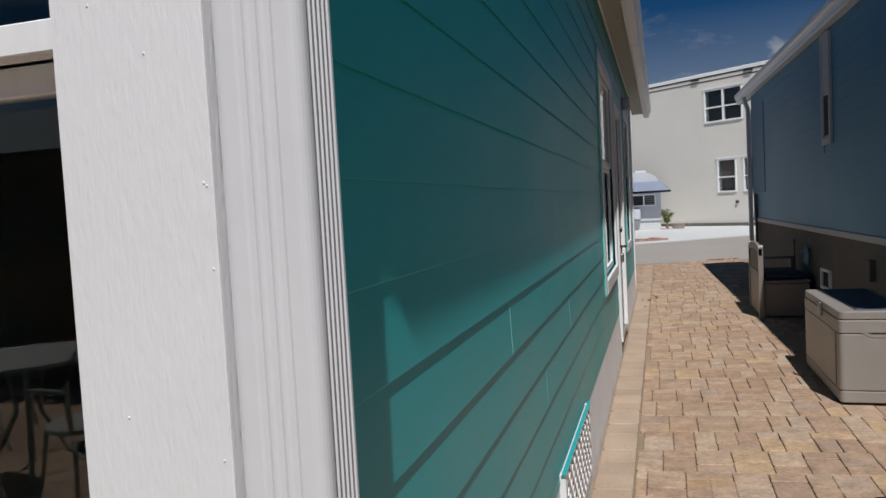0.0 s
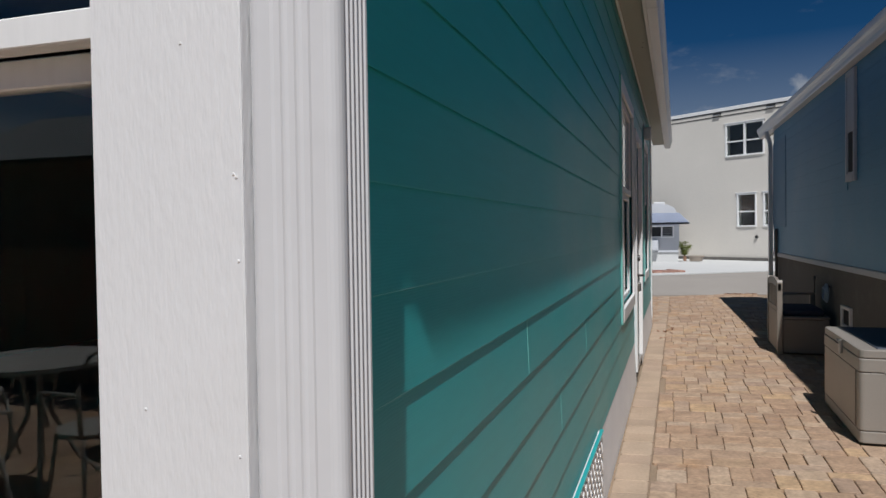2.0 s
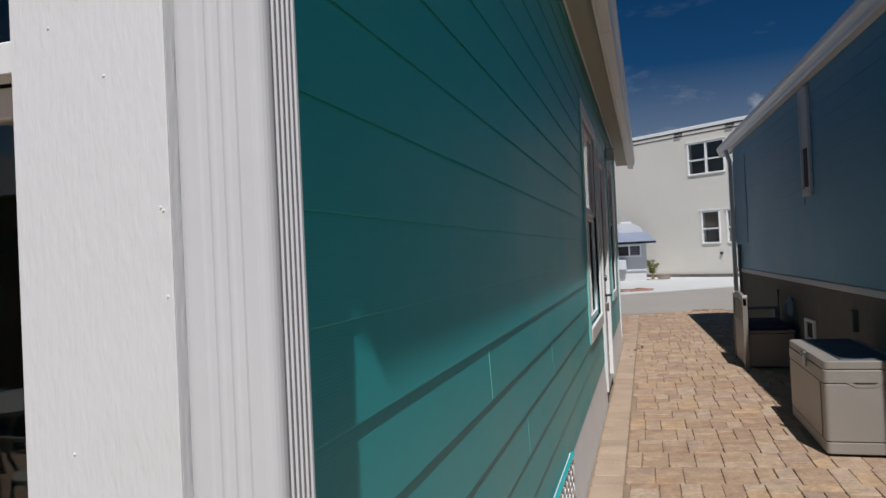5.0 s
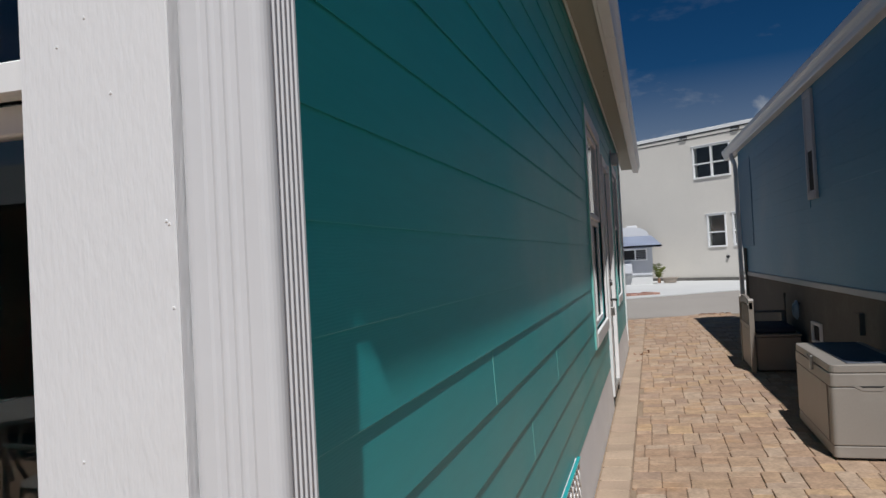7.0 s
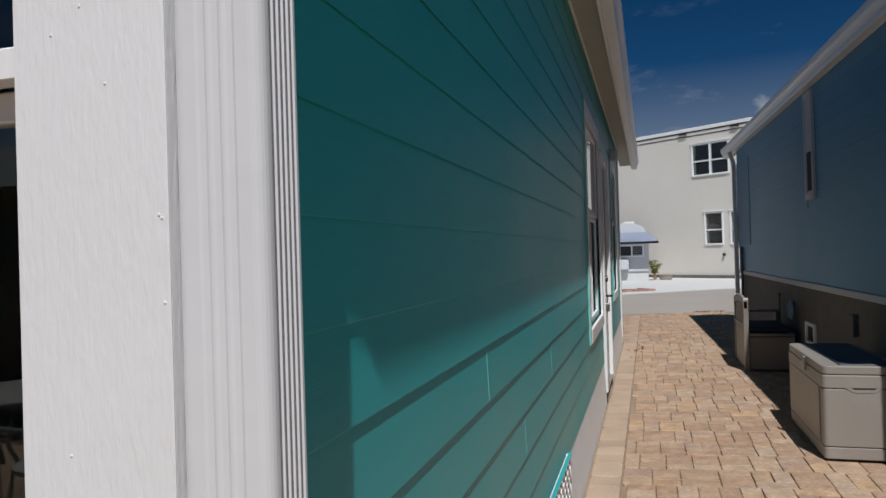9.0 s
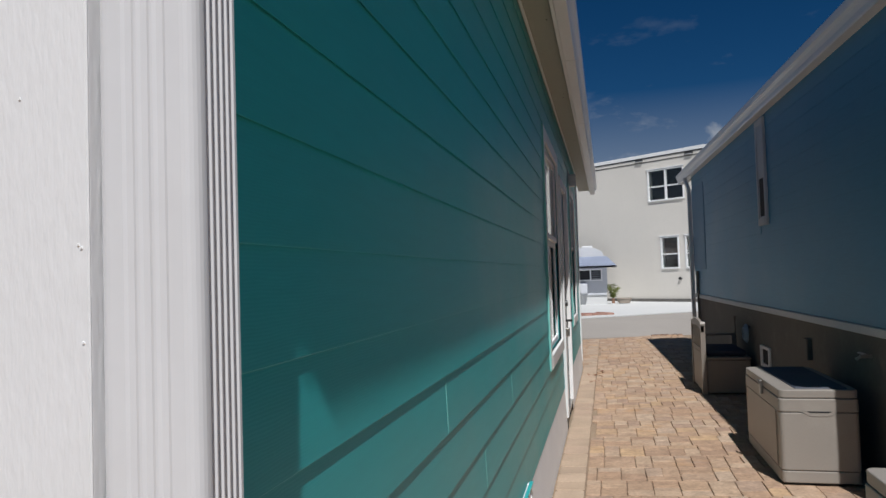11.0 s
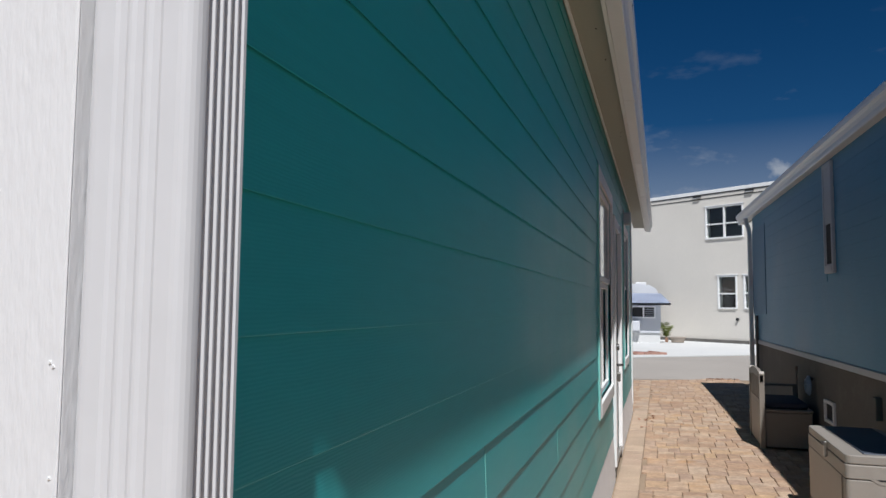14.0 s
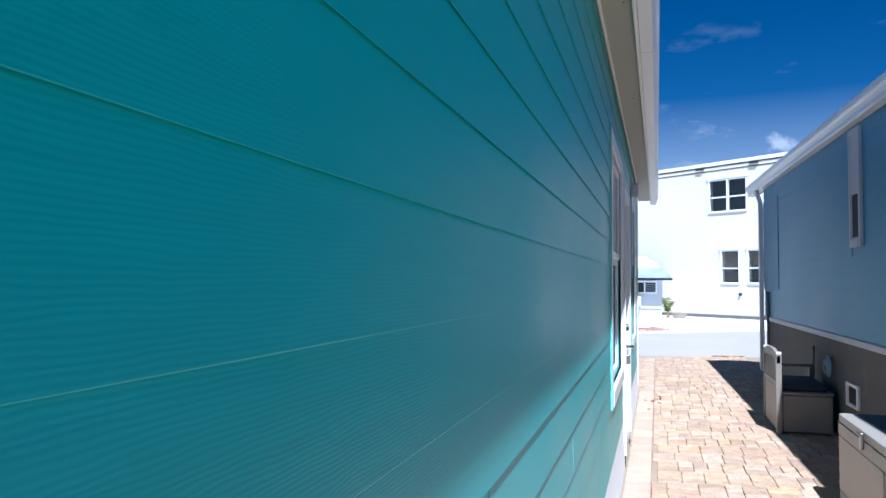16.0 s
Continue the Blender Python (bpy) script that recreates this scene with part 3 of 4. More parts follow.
# downspout on the side wall at the corner: ribbed rectangular tube
def downspout_profile(x0, x1, y0, y1):
    """Ribbed outline: grooves on the broad faces and on the outer face, rounded corners."""
    pts = []
    r = 0.014

    def ribs(a, b, n, depth):
        out = []
        for i in range(n):
            c = a + (b - a) * (i + 0.5) / n
            w = (b - a) / n
            out += [(c - 0.42 * w, 0), (c - 0.20 * w, depth), (c + 0.20 * w, depth), (c + 0.42 * w, 0)]
        return out

    for a, d in ribs(x0 + 0.026, x1 - 0.026, 3, 0.0016):
        pts.append((a, y0 + d))
    pts += [(x1 - r + r * math.sin(a), y0 + r - r * math.cos(a)) for a in [math.pi / 12 * i for i in range(7)]]
    for a, d in ribs(y0 + r + 0.002, y1 - 0.009, 5, 0.0040):
        pts.append((x1 - d, a))
    pts += [(x1, y1 - 0.006), (x1 - 0.006, y1), (x0 + 0.006, y1), (x0, y1 - 0.006), *[(x0 + r - r * math.cos(a), y0 + r - r * math.sin(a)) for a in [math.pi / 12 * i for i in range(7)]]]
    return pts


DS = (-0.4306, -0.3326, 0.954, 1.030)
spout = tpart("downspout", prism(downspout_profile(*DS), "z", 0.10, 2.58), METAL_WHITE, label="ribbed white aluminium downspout at the house corner")
bm = bmesh.new()
rings = []
for cx, cz in ((-0.379, 2.57), (-0.376, 2.64), (-0.235, 2.77), (-0.195, 2.878)):
    rings.append([bm.verts.new((cx + a, b, cz + a * 0.5)) for a, b in ((-0.040, 0.958), (0.040, 0.958), (0.040, 1.026), (-0.040, 1.026))])
for r, s in zip(rings, rings[1:]):
    for j in range(4):
        bm.faces.new((r[j], r[(j + 1) % 4], s[(j + 1) % 4], s[j]))
bmesh.ops.recalc_face_normals(bm, faces=bm.faces)
part("elbow", bm, METAL_WHITE, spout)
bm = bmesh.new()
rings = []
for cx, cz in ((-0.379, 0.11), (-0.377, 0.05), (-0.32, 0.0), (-0.20, -0.015)):
    rings.append([bm.verts.new((cx + a, b, cz + a * 0.6 + 0.02)) for a, b in ((-0.040, 0.958), (0.040, 0.958), (0.040, 1.026), (-0.040, 1.026))])
for r, s in zip(rings, rings[1:]):
    for j in range(4):
        bm.faces.new((r[j], r[(j + 1) % 4], s[(j + 1) % 4], s[j]))
bmesh.ops.recalc_face_normals(bm, faces=bm.faces)
part("outlet", bm, METAL_WHITE, spout)
for z in (0.5, 2.35):
    part("strap", boxes((-0.4253, -0.3306, 0.9525, 1.0320, z, z + 0.025)), METAL_WHITE, spout)

# ---- blue house ----
BX = 1.60
BY0, BY1 = 4.36, 13.15
blue_house = thing("house", "blue lap-sided house on a taupe block skirt", "house", at=(4.0, 10.0, 0))
# the blue house stands slightly askew to the passage
blue_house.matrix_basis = Matrix.Translation((BX, 8.3, 0)) @ Matrix.Rotation(radians(1.7), 4, "Z") @ Matrix.Translation((4.0 - BX, 10.0 - 8.3, 0))


def bpart(name, bm, mat, parent=None, label="", smooth=False):
    ob = part(name, bm, mat, parent or blue_house, label, smooth)
    if parent is None:
        ob.location = (-4.0, -10.0, 0)
    return ob


SLIT = (8.20, 8.44, 1.91, 2.86)
bpart("side_wall", boxes(*wall_with_openings(BX, BX + 0.14, BY0, BY1, 1.0, 3.03, (SLIT,))), BLUE)
bpart("end_walls", boxes((BX + 0.141, 7.0, BY0, BY0 + 0.14, 1.0, 3.03), (BX + 0.141, 7.0, BY1 - 0.14, BY1, 1.0, 3.03), (6.86, 7.0, BY0 + 0.141, BY1 - 0.141, 1.0, 3.03)), BLUE)
bpart("skirt", boxes((BX + 0.02, 6.98, BY0 + 0.02, BY1 - 0.02, -0.08, 0.97)), BLUE_SKIRT, label="taupe painted block skirt")
bpart("ledge", boxes((BX - 0.022, BX + 0.12, BY0 + 0.01, BY1 + 0.03, 0.945, 1.005), bevel=0.006), TRIM_GREY, label="pale ledge between siding and skirt")
for k in range(14):
    z0, z1 = 1.01 + 0.15 * k, min(1.01 + 0.15 * (k + 1), 3.02)
    spans = [(BY0, BY1)]
    if z1 > SLIT[2] - 0.06 and z0 < SLIT[3] + 0.06:
        spans = [(BY0, SLIT[0] - 0.06), (SLIT[1] + 0.06, BY1)]
    for p, q in spans:
        bpart("siding_board", prism([(BX + 0.002, z0), (BX - 0.0065, z0), (BX - 0.007, z0 + 0.003), (BX - 0.003, z1 + 0.01), (BX + 0.002, z1 + 0.01)], "y", p, q), BLUE)
y0, y1, z0, z1 = SLIT
bw = bpart("window", boxes((BX - 0.03, BX + 0.05, y0 - 0.045, y0, z0 - 0.07, z1 + 0.06), (BX - 0.03, BX + 0.05, y1, y1 + 0.045, z0 - 0.07, z1 + 0.06), (BX - 0.03, BX + 0.05, y0, y1, z1, z1 + 0.06), (BX - 0.035, BX + 0.05, y0, y1, z0 - 0.07, z0), bevel=0.003), TRIM_GREY, label="narrow window in a pale frame")
part("sash", boxes((BX - 0.02, BX + 0.0, y0, y1, 2.32, 2.344), (BX - 0.02, BX + 0.0, y0, y1, z0, z0 + 0.02), (BX - 0.019, BX - 0.001, y0, y0 + 0.014, z0, 2.33), (BX - 0.019, BX - 0.001, y1 - 0.014, y1, z0, 2.33), bevel=0.002), TRIM_GREY, bw)
part("pane", boxes((BX - 0.012, BX - 0.008, y0 + 0.012, y1 - 0.012, z0 + 0.02, 2.34)), GLASS, bw)
# opaque dark sheet added before the pane, painting the shade of the recess
part("insect_screen", boxes((BX - 0.0165, BX - 0.0145, y0 + 0.012, y1 - 0.012, z0 + 0.018, 2.322)), DARK, bw, "dark sheet standing in for the shaded window recess")
part("blank_panel", boxes((BX - 0.024, BX + 0.03, y0 + 0.002, y1 - 0.002, 2.345, z1)), TRIM_GREY, bw)
bpart("inside", boxes((BX + 0.4, BX + 0.42, 7.5, 9.2, 1.2, 3.0)), DARK)
bpart("shutter_panel", boxes((BX - 0.0135, BX - 0.0075, 12.0, BY1 + 0.01, 1.41, 2.74), bevel=0.002), PANEL, label="pale storm panel near the house corner")
BFX = BX + 0.0
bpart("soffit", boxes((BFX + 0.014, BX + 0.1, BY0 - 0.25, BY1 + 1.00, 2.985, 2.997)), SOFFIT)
bpart("fascia", boxes((BFX - 0.01, BFX + 0.012, BY0 - 0.25, BY1 + 1.01, 2.95, 3.105), bevel=0.002), WHITE)
bg = bpart("gutter", prism(gutter_profile(BFX - 0.0115, 2.95, -1), "y", BY0 - 0.25, BY1 + 1.05), METAL_WHITE, label="white gutter on the blue house")
bpart("roof", prism([(BFX - 0.03, 3.12), (BFX - 0.03, 3.105), (4.3, 3.71), (7.3, 3.105), (7.3, 3.12), (4.3, 3.75)], "y", BY0 - 0.27, BY1 + 1.00), ROOF)
bpart("gable", prism([(BFX + 0.02, 3.03), (4.3, 3.68), (7.0, 3.03)], "y", BY0, BY0 + 0.12), BLUE)
ds = bpart("downspout", boxes((BX - 0.075, BX - 0.012, BY1 + 0.03, BY1 + 0.10, 0.16, 2.69), bevel=0.006), METAL_WHITE, label="white downspout at the far corner")
part("elbow", tube([(BX - 0.045, BY1 + 0.065, 2.67), (BX - 0.05, BY1 + 0.065, 2.77), (BX - 0.09, BY1 + 0.065, 2.89), (BX - 0.10, BY1 + 0.065, 2.955)], 0.036, 8), METAL_WHITE, ds)
bpart("conduit", tube([(BX - 0.03, 12.75, 0.0), (BX - 0.03, 12.75, 1.38)], 0.022, 8), BLUE_SKIRT, label="grey conduit up the wall")
v = bpart("skirt_vent", boxes((BX - 0.005, BX + 0.03, 8.42, 8.46, 0.36, 0.58), (BX - 0.005, BX + 0.03, 8.76, 8.80, 0.36, 0.58), (BX - 0.005, BX + 0.03, 8.46, 8.76, 0.36, 0.39), (BX - 0.005, BX + 0.03, 8.46, 8.76, 0.55, 0.58), bevel=0.002), WHITE, label="white-framed crawl-space vent")
part("grille", boxes((BX + 0.016, BX + 0.019, 8.45, 8.77, 0.38, 0.56)), DARK, v)
bib = bpart("spigot", tube([(BX + 0.02, 5.74, 0.80), (BX - 0.05, 5.74, 0.80), (BX - 0.07, 5.76, 0.78)], 0.012, 8), STEEL, label="metal garden tap on the skirt")
part("tap_handle", boxes((BX - 0.05, BX - 0.03, 5.68, 5.80, 0.815, 0.825), bevel=0.003), STEEL, bib)
bpart("outlet_box", boxes((BX - 0.025, BX + 0.03, 7.03, 7.13, 0.62, 0.80), bevel=0.006), BLUE_SKIRT, label="taupe outlet box on the skirt")

# ---- storage boxes ----


def deck_box(length, width, height):
    """A resin deck box, its long side along y, corner at the origin: tub, base band, collar, lid with a dark inset panel, latch."""
    t = thing("storage_box", "beige resin deck box with a slate lid panel", "storage box", "boxes along the blue house")

    def tapered(z0, z1, i0, i1, r=0.03):
        bm = bmesh.new()
        box_into(bm, 0, width, 0, length, z0, z1)
        for vtx in bm.verts:
            k = i0 if vtx.co.z == z0 else i1
            vtx.co.x = min(max(vtx.co.x, k), width - k)
            vtx.co.y = min(max(vtx.co.y, k), length - k)
        e = [x for x in bm.edges if abs(x.verts[0].co.z - x.verts[1].co.z) > 0.01]
        bmesh.ops.bevel(bm, geom=e, offset=r, segments=4, affect="EDGES", profile=0.5)
        e = [x for x in bm.edges if abs(x.verts[0].co.z - x.verts[1].co.z) < 0.001 and x.calc_face_angle(0) > 1.0]
        bmesh.ops.bevel(bm, geom=e, offset=0.006, segments=2, affect="EDGES", profile=0.5)
        return bm

    part("base_band", tapered(0.012, 0.088, 0.012, 0.008), RESIN, t, smooth=False)
    part("tub", tapered(0.092, 0.462, 0.011, 0.007), RESIN, t)
    part("collar", tapered(0.466, 0.551, 0.006, 0.005), RESIN, t)
    lid = part("lid", tapered(0.555, height, 0.002, 0.008, 0.04), RESIN, t)
    part("lid_panel", boxes((0.115, width - 0.06, 0.055, length - 0.055, height - 0.004, height + 0.007), bevel=0.005), RESIN_DARK, lid, "dark slate lid panel")
    part("plinth", boxes((0.03, width - 0.03, 0.03, length - 0.03, 0.0, 0.02)), DARK, t)
    part("core", boxes((0.03, width - 0.03, 0.03, length - 0.03, 0.02, 0.56)), DARK, t)
    for ye in (0.004, length - 0.014):
        pr = [(0.13, 0.470), (0.15, 0.462), (0.19, 0.440), (0.30, 0.440), (0.34, 0.462), (0.36, 0.470)]
        part("handle_grip", prism(pr, "y", ye, ye + 0.010), RESIN, t)
        part("handle_slot", prism([(0.17, 0.4715), (0.19, 0.4615), (0.30, 0.4615), (0.32, 0.4715)], "y", ye - 0.001, ye + 0.011), DARK, t)
    for yl in (0.10,):
        part("panel_seam", boxes((-0.0, 0.0125, 0.10, 0.104, 0.10, 0.46)), RESIN, t)
    hasp = part("latch", boxes((-0.016, 0.004, 0.50, 0.53, 0.50, 0.60), bevel=0.004), STEEL, lid, "metal hasp")
    part("latch_pin", tube([(-0.02, 0.49, 0.585), (-0.02, 0.56, 0.60)], 0.006, 6), STEEL, lid)
    part("corner_joint", boxes((0.07, 0.0725, 0.0075, 0.012, 0.10, 0.54)), RESIN_DARK, t)
    return t


first_box = deck_box(1.19, 0.49, 0.608)
first_box.location = (1.055, 5.505, 0.006)
second_box = copy_thing(first_box, pose(0.955, 2.42, 0.004))

# ---- storage bench, its back to the passage ----
bench = thing("bench", "tan resin storage bench with slatted back and navy cushion", "bench", at=(1.005, 9.02, 0.0))
bench.scale = (1, 1, 0.925)
LB, DB = 0.92, 0.52
top = [(0.0, 0.84), (0.10, 0.87), (0.30, 0.90), (0.62, 0.90), (0.82, 0.87), (0.92, 0.84), (0.92, 0.76), (0.82, 0.79), (0.62, 0.815), (0.30, 0.815), (0.10, 0.79), (0.0, 0.76)]
part("top_rail", prism(top, "x", 0.006, 0.040), BENCH, bench)
for ya in (0.0, LB - 0.055):
    pb = prism([(ya, 0.0), (ya + 0.055, 0.0), (ya + 0.055, 0.86), (ya + 0.04, 0.885), (ya + 0.015, 0.885), (ya, 0.86)], "x", 0.0, 0.052)
    part("post", pb, BENCH, bench)
part("back_panel", boxes((0.010, 0.036, 0.056, LB - 0.056, 0.03, 0.50), bevel=0.004), BENCH, bench)
part("mid_rail", boxes((0.006, 0.042, 0.056, LB - 0.056, 0.503, 0.56), bevel=0.006), BENCH, bench)
for i in range(11):
    ys0 = 0.085 + i * 0.070
    part("slat", boxes((0.014, 0.030, ys0, ys0 + 0.034, 0.561, 0.80), bevel=0.003), BENCH, bench)
part("chest", boxes((0.053, DB, 0.02, LB - 0.02, 0.02, 0.42), bevel=0.01), BENCH, bench)
part("seat_lid", boxes((0.053, DB + 0.01, 0.01, LB - 0.01, 0.425, 0.455), bevel=0.008), BENCH, bench)
part("armrest", boxes((0.053, DB, LB - 0.05, LB + 0.005, 0.635, 0.665), bevel=0.008, segments=2), BENCH, bench)
part("arm_post", boxes((DB - 0.06, DB - 0.01, LB - 0.047, LB, 0.456, 0.634), bevel=0.006), BENCH, bench)
cush = boxes((1.07, 1.49, 9.09, 9.87, 0.423, 0.490), bevel=0.022, segments=3)
solid("cushion", cush, CUSHION, "navy seat cushion lying on the storage bench", "cushion", smooth=True)

# hose bundle and post by the vent
hose = thing("garden_hose", "faded blue coiled hose hung on the skirt", "hose", at=(BX - 0.04, 9.32, 0.66))
bm = bmesh.new()
for i in range(3):
    tube([(-0.02 - 0.012 * i, (0.10 - 0.015 * i) * math.cos(a), (0.10 - 0.015 * i) * math.sin(a)) for a in [2 * math.pi * j / 14 for j in range(15)]], 0.011, 6, bm)
part("coil", bm, BLUEISH, hose, smooth=True)
part("hook", boxes((-0.05, 0.02, -0.012, 0.012, 0.06, 0.085), bevel=0.003), BLACK, hose)
stake = thing("faucet_post", "thin taupe pipe stand beside the bench", "pipe", at=(1.54, 10.05, 0.0))
part("pipe", tube([(0, 0, -0.06), (0, 0, 0.80)], 0.009, 8), BLUE_SKIRT, stake)
part("collar", tube([(0, 0, 0.76), (0, 0, 0.81)], 0.014, 8), BLUE_SKIRT, stake)

# ---- white building across the road ----
ANG = -38.0
white_building = thing("building", "white stucco two-storey building with white-framed windows", "building", at=(1.95, 29.91, LIFT))
white_building.rotation_euler = (0, 0, radians(ANG))
FW = ((-0.25, 1.30, 3.93, 5.12), (0.23, 0.98, 1.28, 2.47), (1.30, 2.05, 1.28, 2.47))


def far_wall_boxes():
    cols = sorted({-9.0, 9.0, *[v for o in FW for v in o[:2]]})
    rows = sorted({-0.1, 5.62, *[v for o in FW for v in o[2:]]})
    out = []
    for a, b in zip(cols, cols[1:]):
        for c, d in zip(rows, rows[1:]):
            mx, mz = (a + b) / 2, (c + d) / 2
            if not any(o[0] < mx < o[1] and o[2] < mz < o[3] for o in FW):
                out.append((a, b, 0.0, 0.25, c, d))
    return out


fb = boxes(*far_wall_boxes())
bmesh.ops.remove_doubles(fb, verts=fb.verts, dist=1e-4)
part("wall", fb, STUCCO, white_building)
part("parapet", boxes((-9.05, 9.05, -0.014, 0.3, 5.665, 5.80), bevel=0.01), WHITE, white_building)
# dark strip on the wall face paints the shadow line below the parapet
part("roof_shadow_gap", boxes((-9.0, 9.0, -0.018, -0.001, 5.630, 5.664)), DARK, white_building)
part("drip_edge", boxes((-9.0, 9.0, -0.014, -0.001, 5.47, 5.50)), DARK, white_building)
part("base_course", boxes((-9.0, 9.0, -0.10, -0.001, -0.05, 0.10), bevel=0.01), BLUE_SKIRT, white_building)
part("rear", boxes((-9.0, 9.0, 6.0, 6.2, -0.1, 5.6), (-9.0, -8.8, 0.26, 5.99, -0.1, 5.6), (8.8, 9.0, 0.26, 5.99, -0.1, 5.6)), STUCCO, white_building)
part("roof", boxes((-9.0, 9.0, 0.26, 6.0, 5.50, 5.60)), ROOF, white_building)
part("dark_rooms", boxes((-8.7, 8.7, 1.2, 1.25, 0, 5.4)), DARK, white_building)
for s in (-4.9, -0.62, 1.60, 3.9):
    vb = part("roof_vent", boxes((s - 0.17, s + 0.17, -0.05, -0.019, 5.53, 5.66), bevel=0.004), BLACK, white_building)
    part("hood", boxes((s - 0.15, s + 0.15, -0.08, -0.051, 5.53, 5.55), bevel=0.004), TRIM_GREY, vb)
part("pipe_outlet", tube([(1.02, 0.0, 0.87), (1.02, -0.07, 0.87)], 0.055, 12), BLACK, white_building)
for a, b, c, d in FW:
    w = part("window", boxes((a - 0.03, a + 0.03, -0.03, 0.10, c - 0.04, d + 0.03), (b - 0.03, b + 0.03, -0.03, 0.10, c - 0.04, d + 0.03), (a + 0.03, b - 0.03, -0.03, 0.10, d - 0.03, d + 0.03), (a + 0.03, b - 0.03, -0.05, 0.10, c - 0.04, c + 0.02), bevel=0.006), WHITE, white_building)
    part("window_head", boxes((a - 0.07, b + 0.07, -0.05, -0.001, d + 0.031, d + 0.06), bevel=0.005), WHITE, w)
    cells = [(a, (a + b) / 2 - 0.03), ((a + b) / 2 + 0.03, b)] if b - a > 1.2 else [(a, b)]
    if len(cells) == 2:
        part("mullion", boxes((cells[0][1], cells[1][0], -0.03, 0.09, c, d), bevel=0.004), WHITE, w)
    for p, q in cells:
        zm = c + (d - c) * 0.45
        part("meeting_rail", boxes((p, q, -0.0, 0.06, zm - 0.025, zm + 0.025), bevel=0.003), WHITE, w)
        part("pane", boxes((p, q, 0.045, 0.05, c, zm - 0.025)), GLASS, w)
        part("pane", boxes((p, q, 0.03, 0.035, zm + 0.025, d)), GLASS, w)
        if b - a < 1.2:
            part("blind", boxes(*[(p + 0.02, q - 0.02, 0.16, 0.165, zm + 0.05 + 0.05 * i, zm + 0.07 + 0.05 * i) for i in range(int((d - zm) / 0.05) - 1)]), FENCE, w)

# dry leaves along the road edge
bm = bmesh.new()
lr = random.Random(7)
for i in range(60):
    lx = lr.uniform(0.9, 1.55) if i < 45 else lr.uniform(-0.3, -0.1)
    ly = near_edge(lx) + lr.gauss(0.0, 0.05) if i < 45 else lr.uniform(10.2, 11.5)
    m = pose(lx, ly, 0.006 + fall(lx) * (i >= 45), lr.uniform(-25, 25), lr.uniform(-25, 25), lr.uniform(0, 360))
    ln = lr.uniform(0.025, 0.06)
    bm.faces.new([bm.verts.new(m @ Vector(q)) for q in ((-ln, 0, 0), (0, -ln * 0.35, 0.006), (ln, 0, 0), (0, ln * 0.35, 0.006))])
solid("leaf_litter", bm, FENCE, "dry brown leaves scattered along the road edge", "leaves", "stuff")

# ---- small trailer home with an awning ----
trailer = thing("trailer", "small white trailer home with a blue-grey window awning", "trailer", at=(0.01, 28.5, LIFT))
body = [(-6.0, 0.36), (-0.02, 0.36), (0.02, 0.75), (0.02, 1.40), (-0.03, 1.75), (-0.14, 1.98), (-0.38, 2.11), (-1.3, 2.18), (-6.0, 2.18)]
part("body", prism(body, "y", 0.0, 2.3), TRAILER, trailer)
part("skirting", boxes((-6.0, -0.01, 0.03, 2.27, -0.06, 0.355)), CONCRETE, trailer)
part("skirting_rail", boxes((-6.0, 0.02, -0.02, 0.029, 0.34, 0.365)), TRIM_GREY, trailer)
bm = bmesh.new()
av = [bm.verts.new(q) for q in ((-2.3, -0.02, 1.80), (0.02, -0.02, 1.80), (0.36, -0.60, 1.44), (-2.3, -0.60, 1.44), (-2.3, -0.60, 1.37), (0.36, -0.60, 1.37), (0.38, -0.01, 1.44), (0.38, -0.01, 1.37), (-2.3, -0.02, 1.76), (0.0, -0.02, 1.76))]
for q in ((0, 3, 2, 1), (3, 4, 5, 2), (1, 2, 6), (2, 5, 7, 6)):
    bm.faces.new([av[k] for k in q])
bmesh.ops.solidify(bm, geom=list(bm.faces), thickness=0.015)
aw = part("awning", bm, AWNING, trailer, "blue-grey metal awning over the end window")
w = part("window", boxes((-1.9, -0.16, -0.03, -0.001, 0.88, 0.93), (-1.9, -0.16, -0.03, -0.001, 1.28, 1.33), (-0.21, -0.16, -0.029, -0.001, 0.93, 1.28), (-0.62, -0.57, -0.029, -0.001, 0.93, 1.28), (-1.9, -1.85, -0.029, -0.001, 0.93, 1.28), bevel=0.004), WHITE, trailer)
part("pane", boxes((-1.85, -0.62, -0.012, -0.004, 0.93, 1.28)), DARK, w)
part("pane", boxes((-0.57, -0.21, -0.012, -0.004, 0.93, 1.28)), DARK, w)
part("slat", boxes(*[(-0.57, -0.21, -0.02, -0.013, 0.96 + 0.08 * i, 0.975 + 0.08 * i) for i in range(4)]), TRIM_GREY, w)
part("tank_cover", boxes((-1.2, -0.72, -0.25, -0.002, 0.40, 0.80), bevel=0.05, segments=3), TRAILER, trailer)
part("roof_vent", boxes((-0.9, -0.5, 0.9, 1.3, 2.13, 2.24), bevel=0.02), METAL_WHITE, trailer)

# ---- red bed with brick edging, planter, palm ----
bm = prism([(-3.0, 20.4), (0.02, 21.98), (-0.28, 22.5), (-3.0, 22.6)], "z", 0.10, 0.205)
solid("flower_bed", bm, MULCH, "low bed of red mulch beside the road", "flower bed")
edging = thing("brick_edging", "row of weathered bricks edging the red bed", "edging", at=(0, 0, 0.15))
brick_mesh = mesh_of("brick", boxes((-0.11, 0.11, -0.05, 0.05, 0.0, 0.09), bevel=0.008), BRICK)
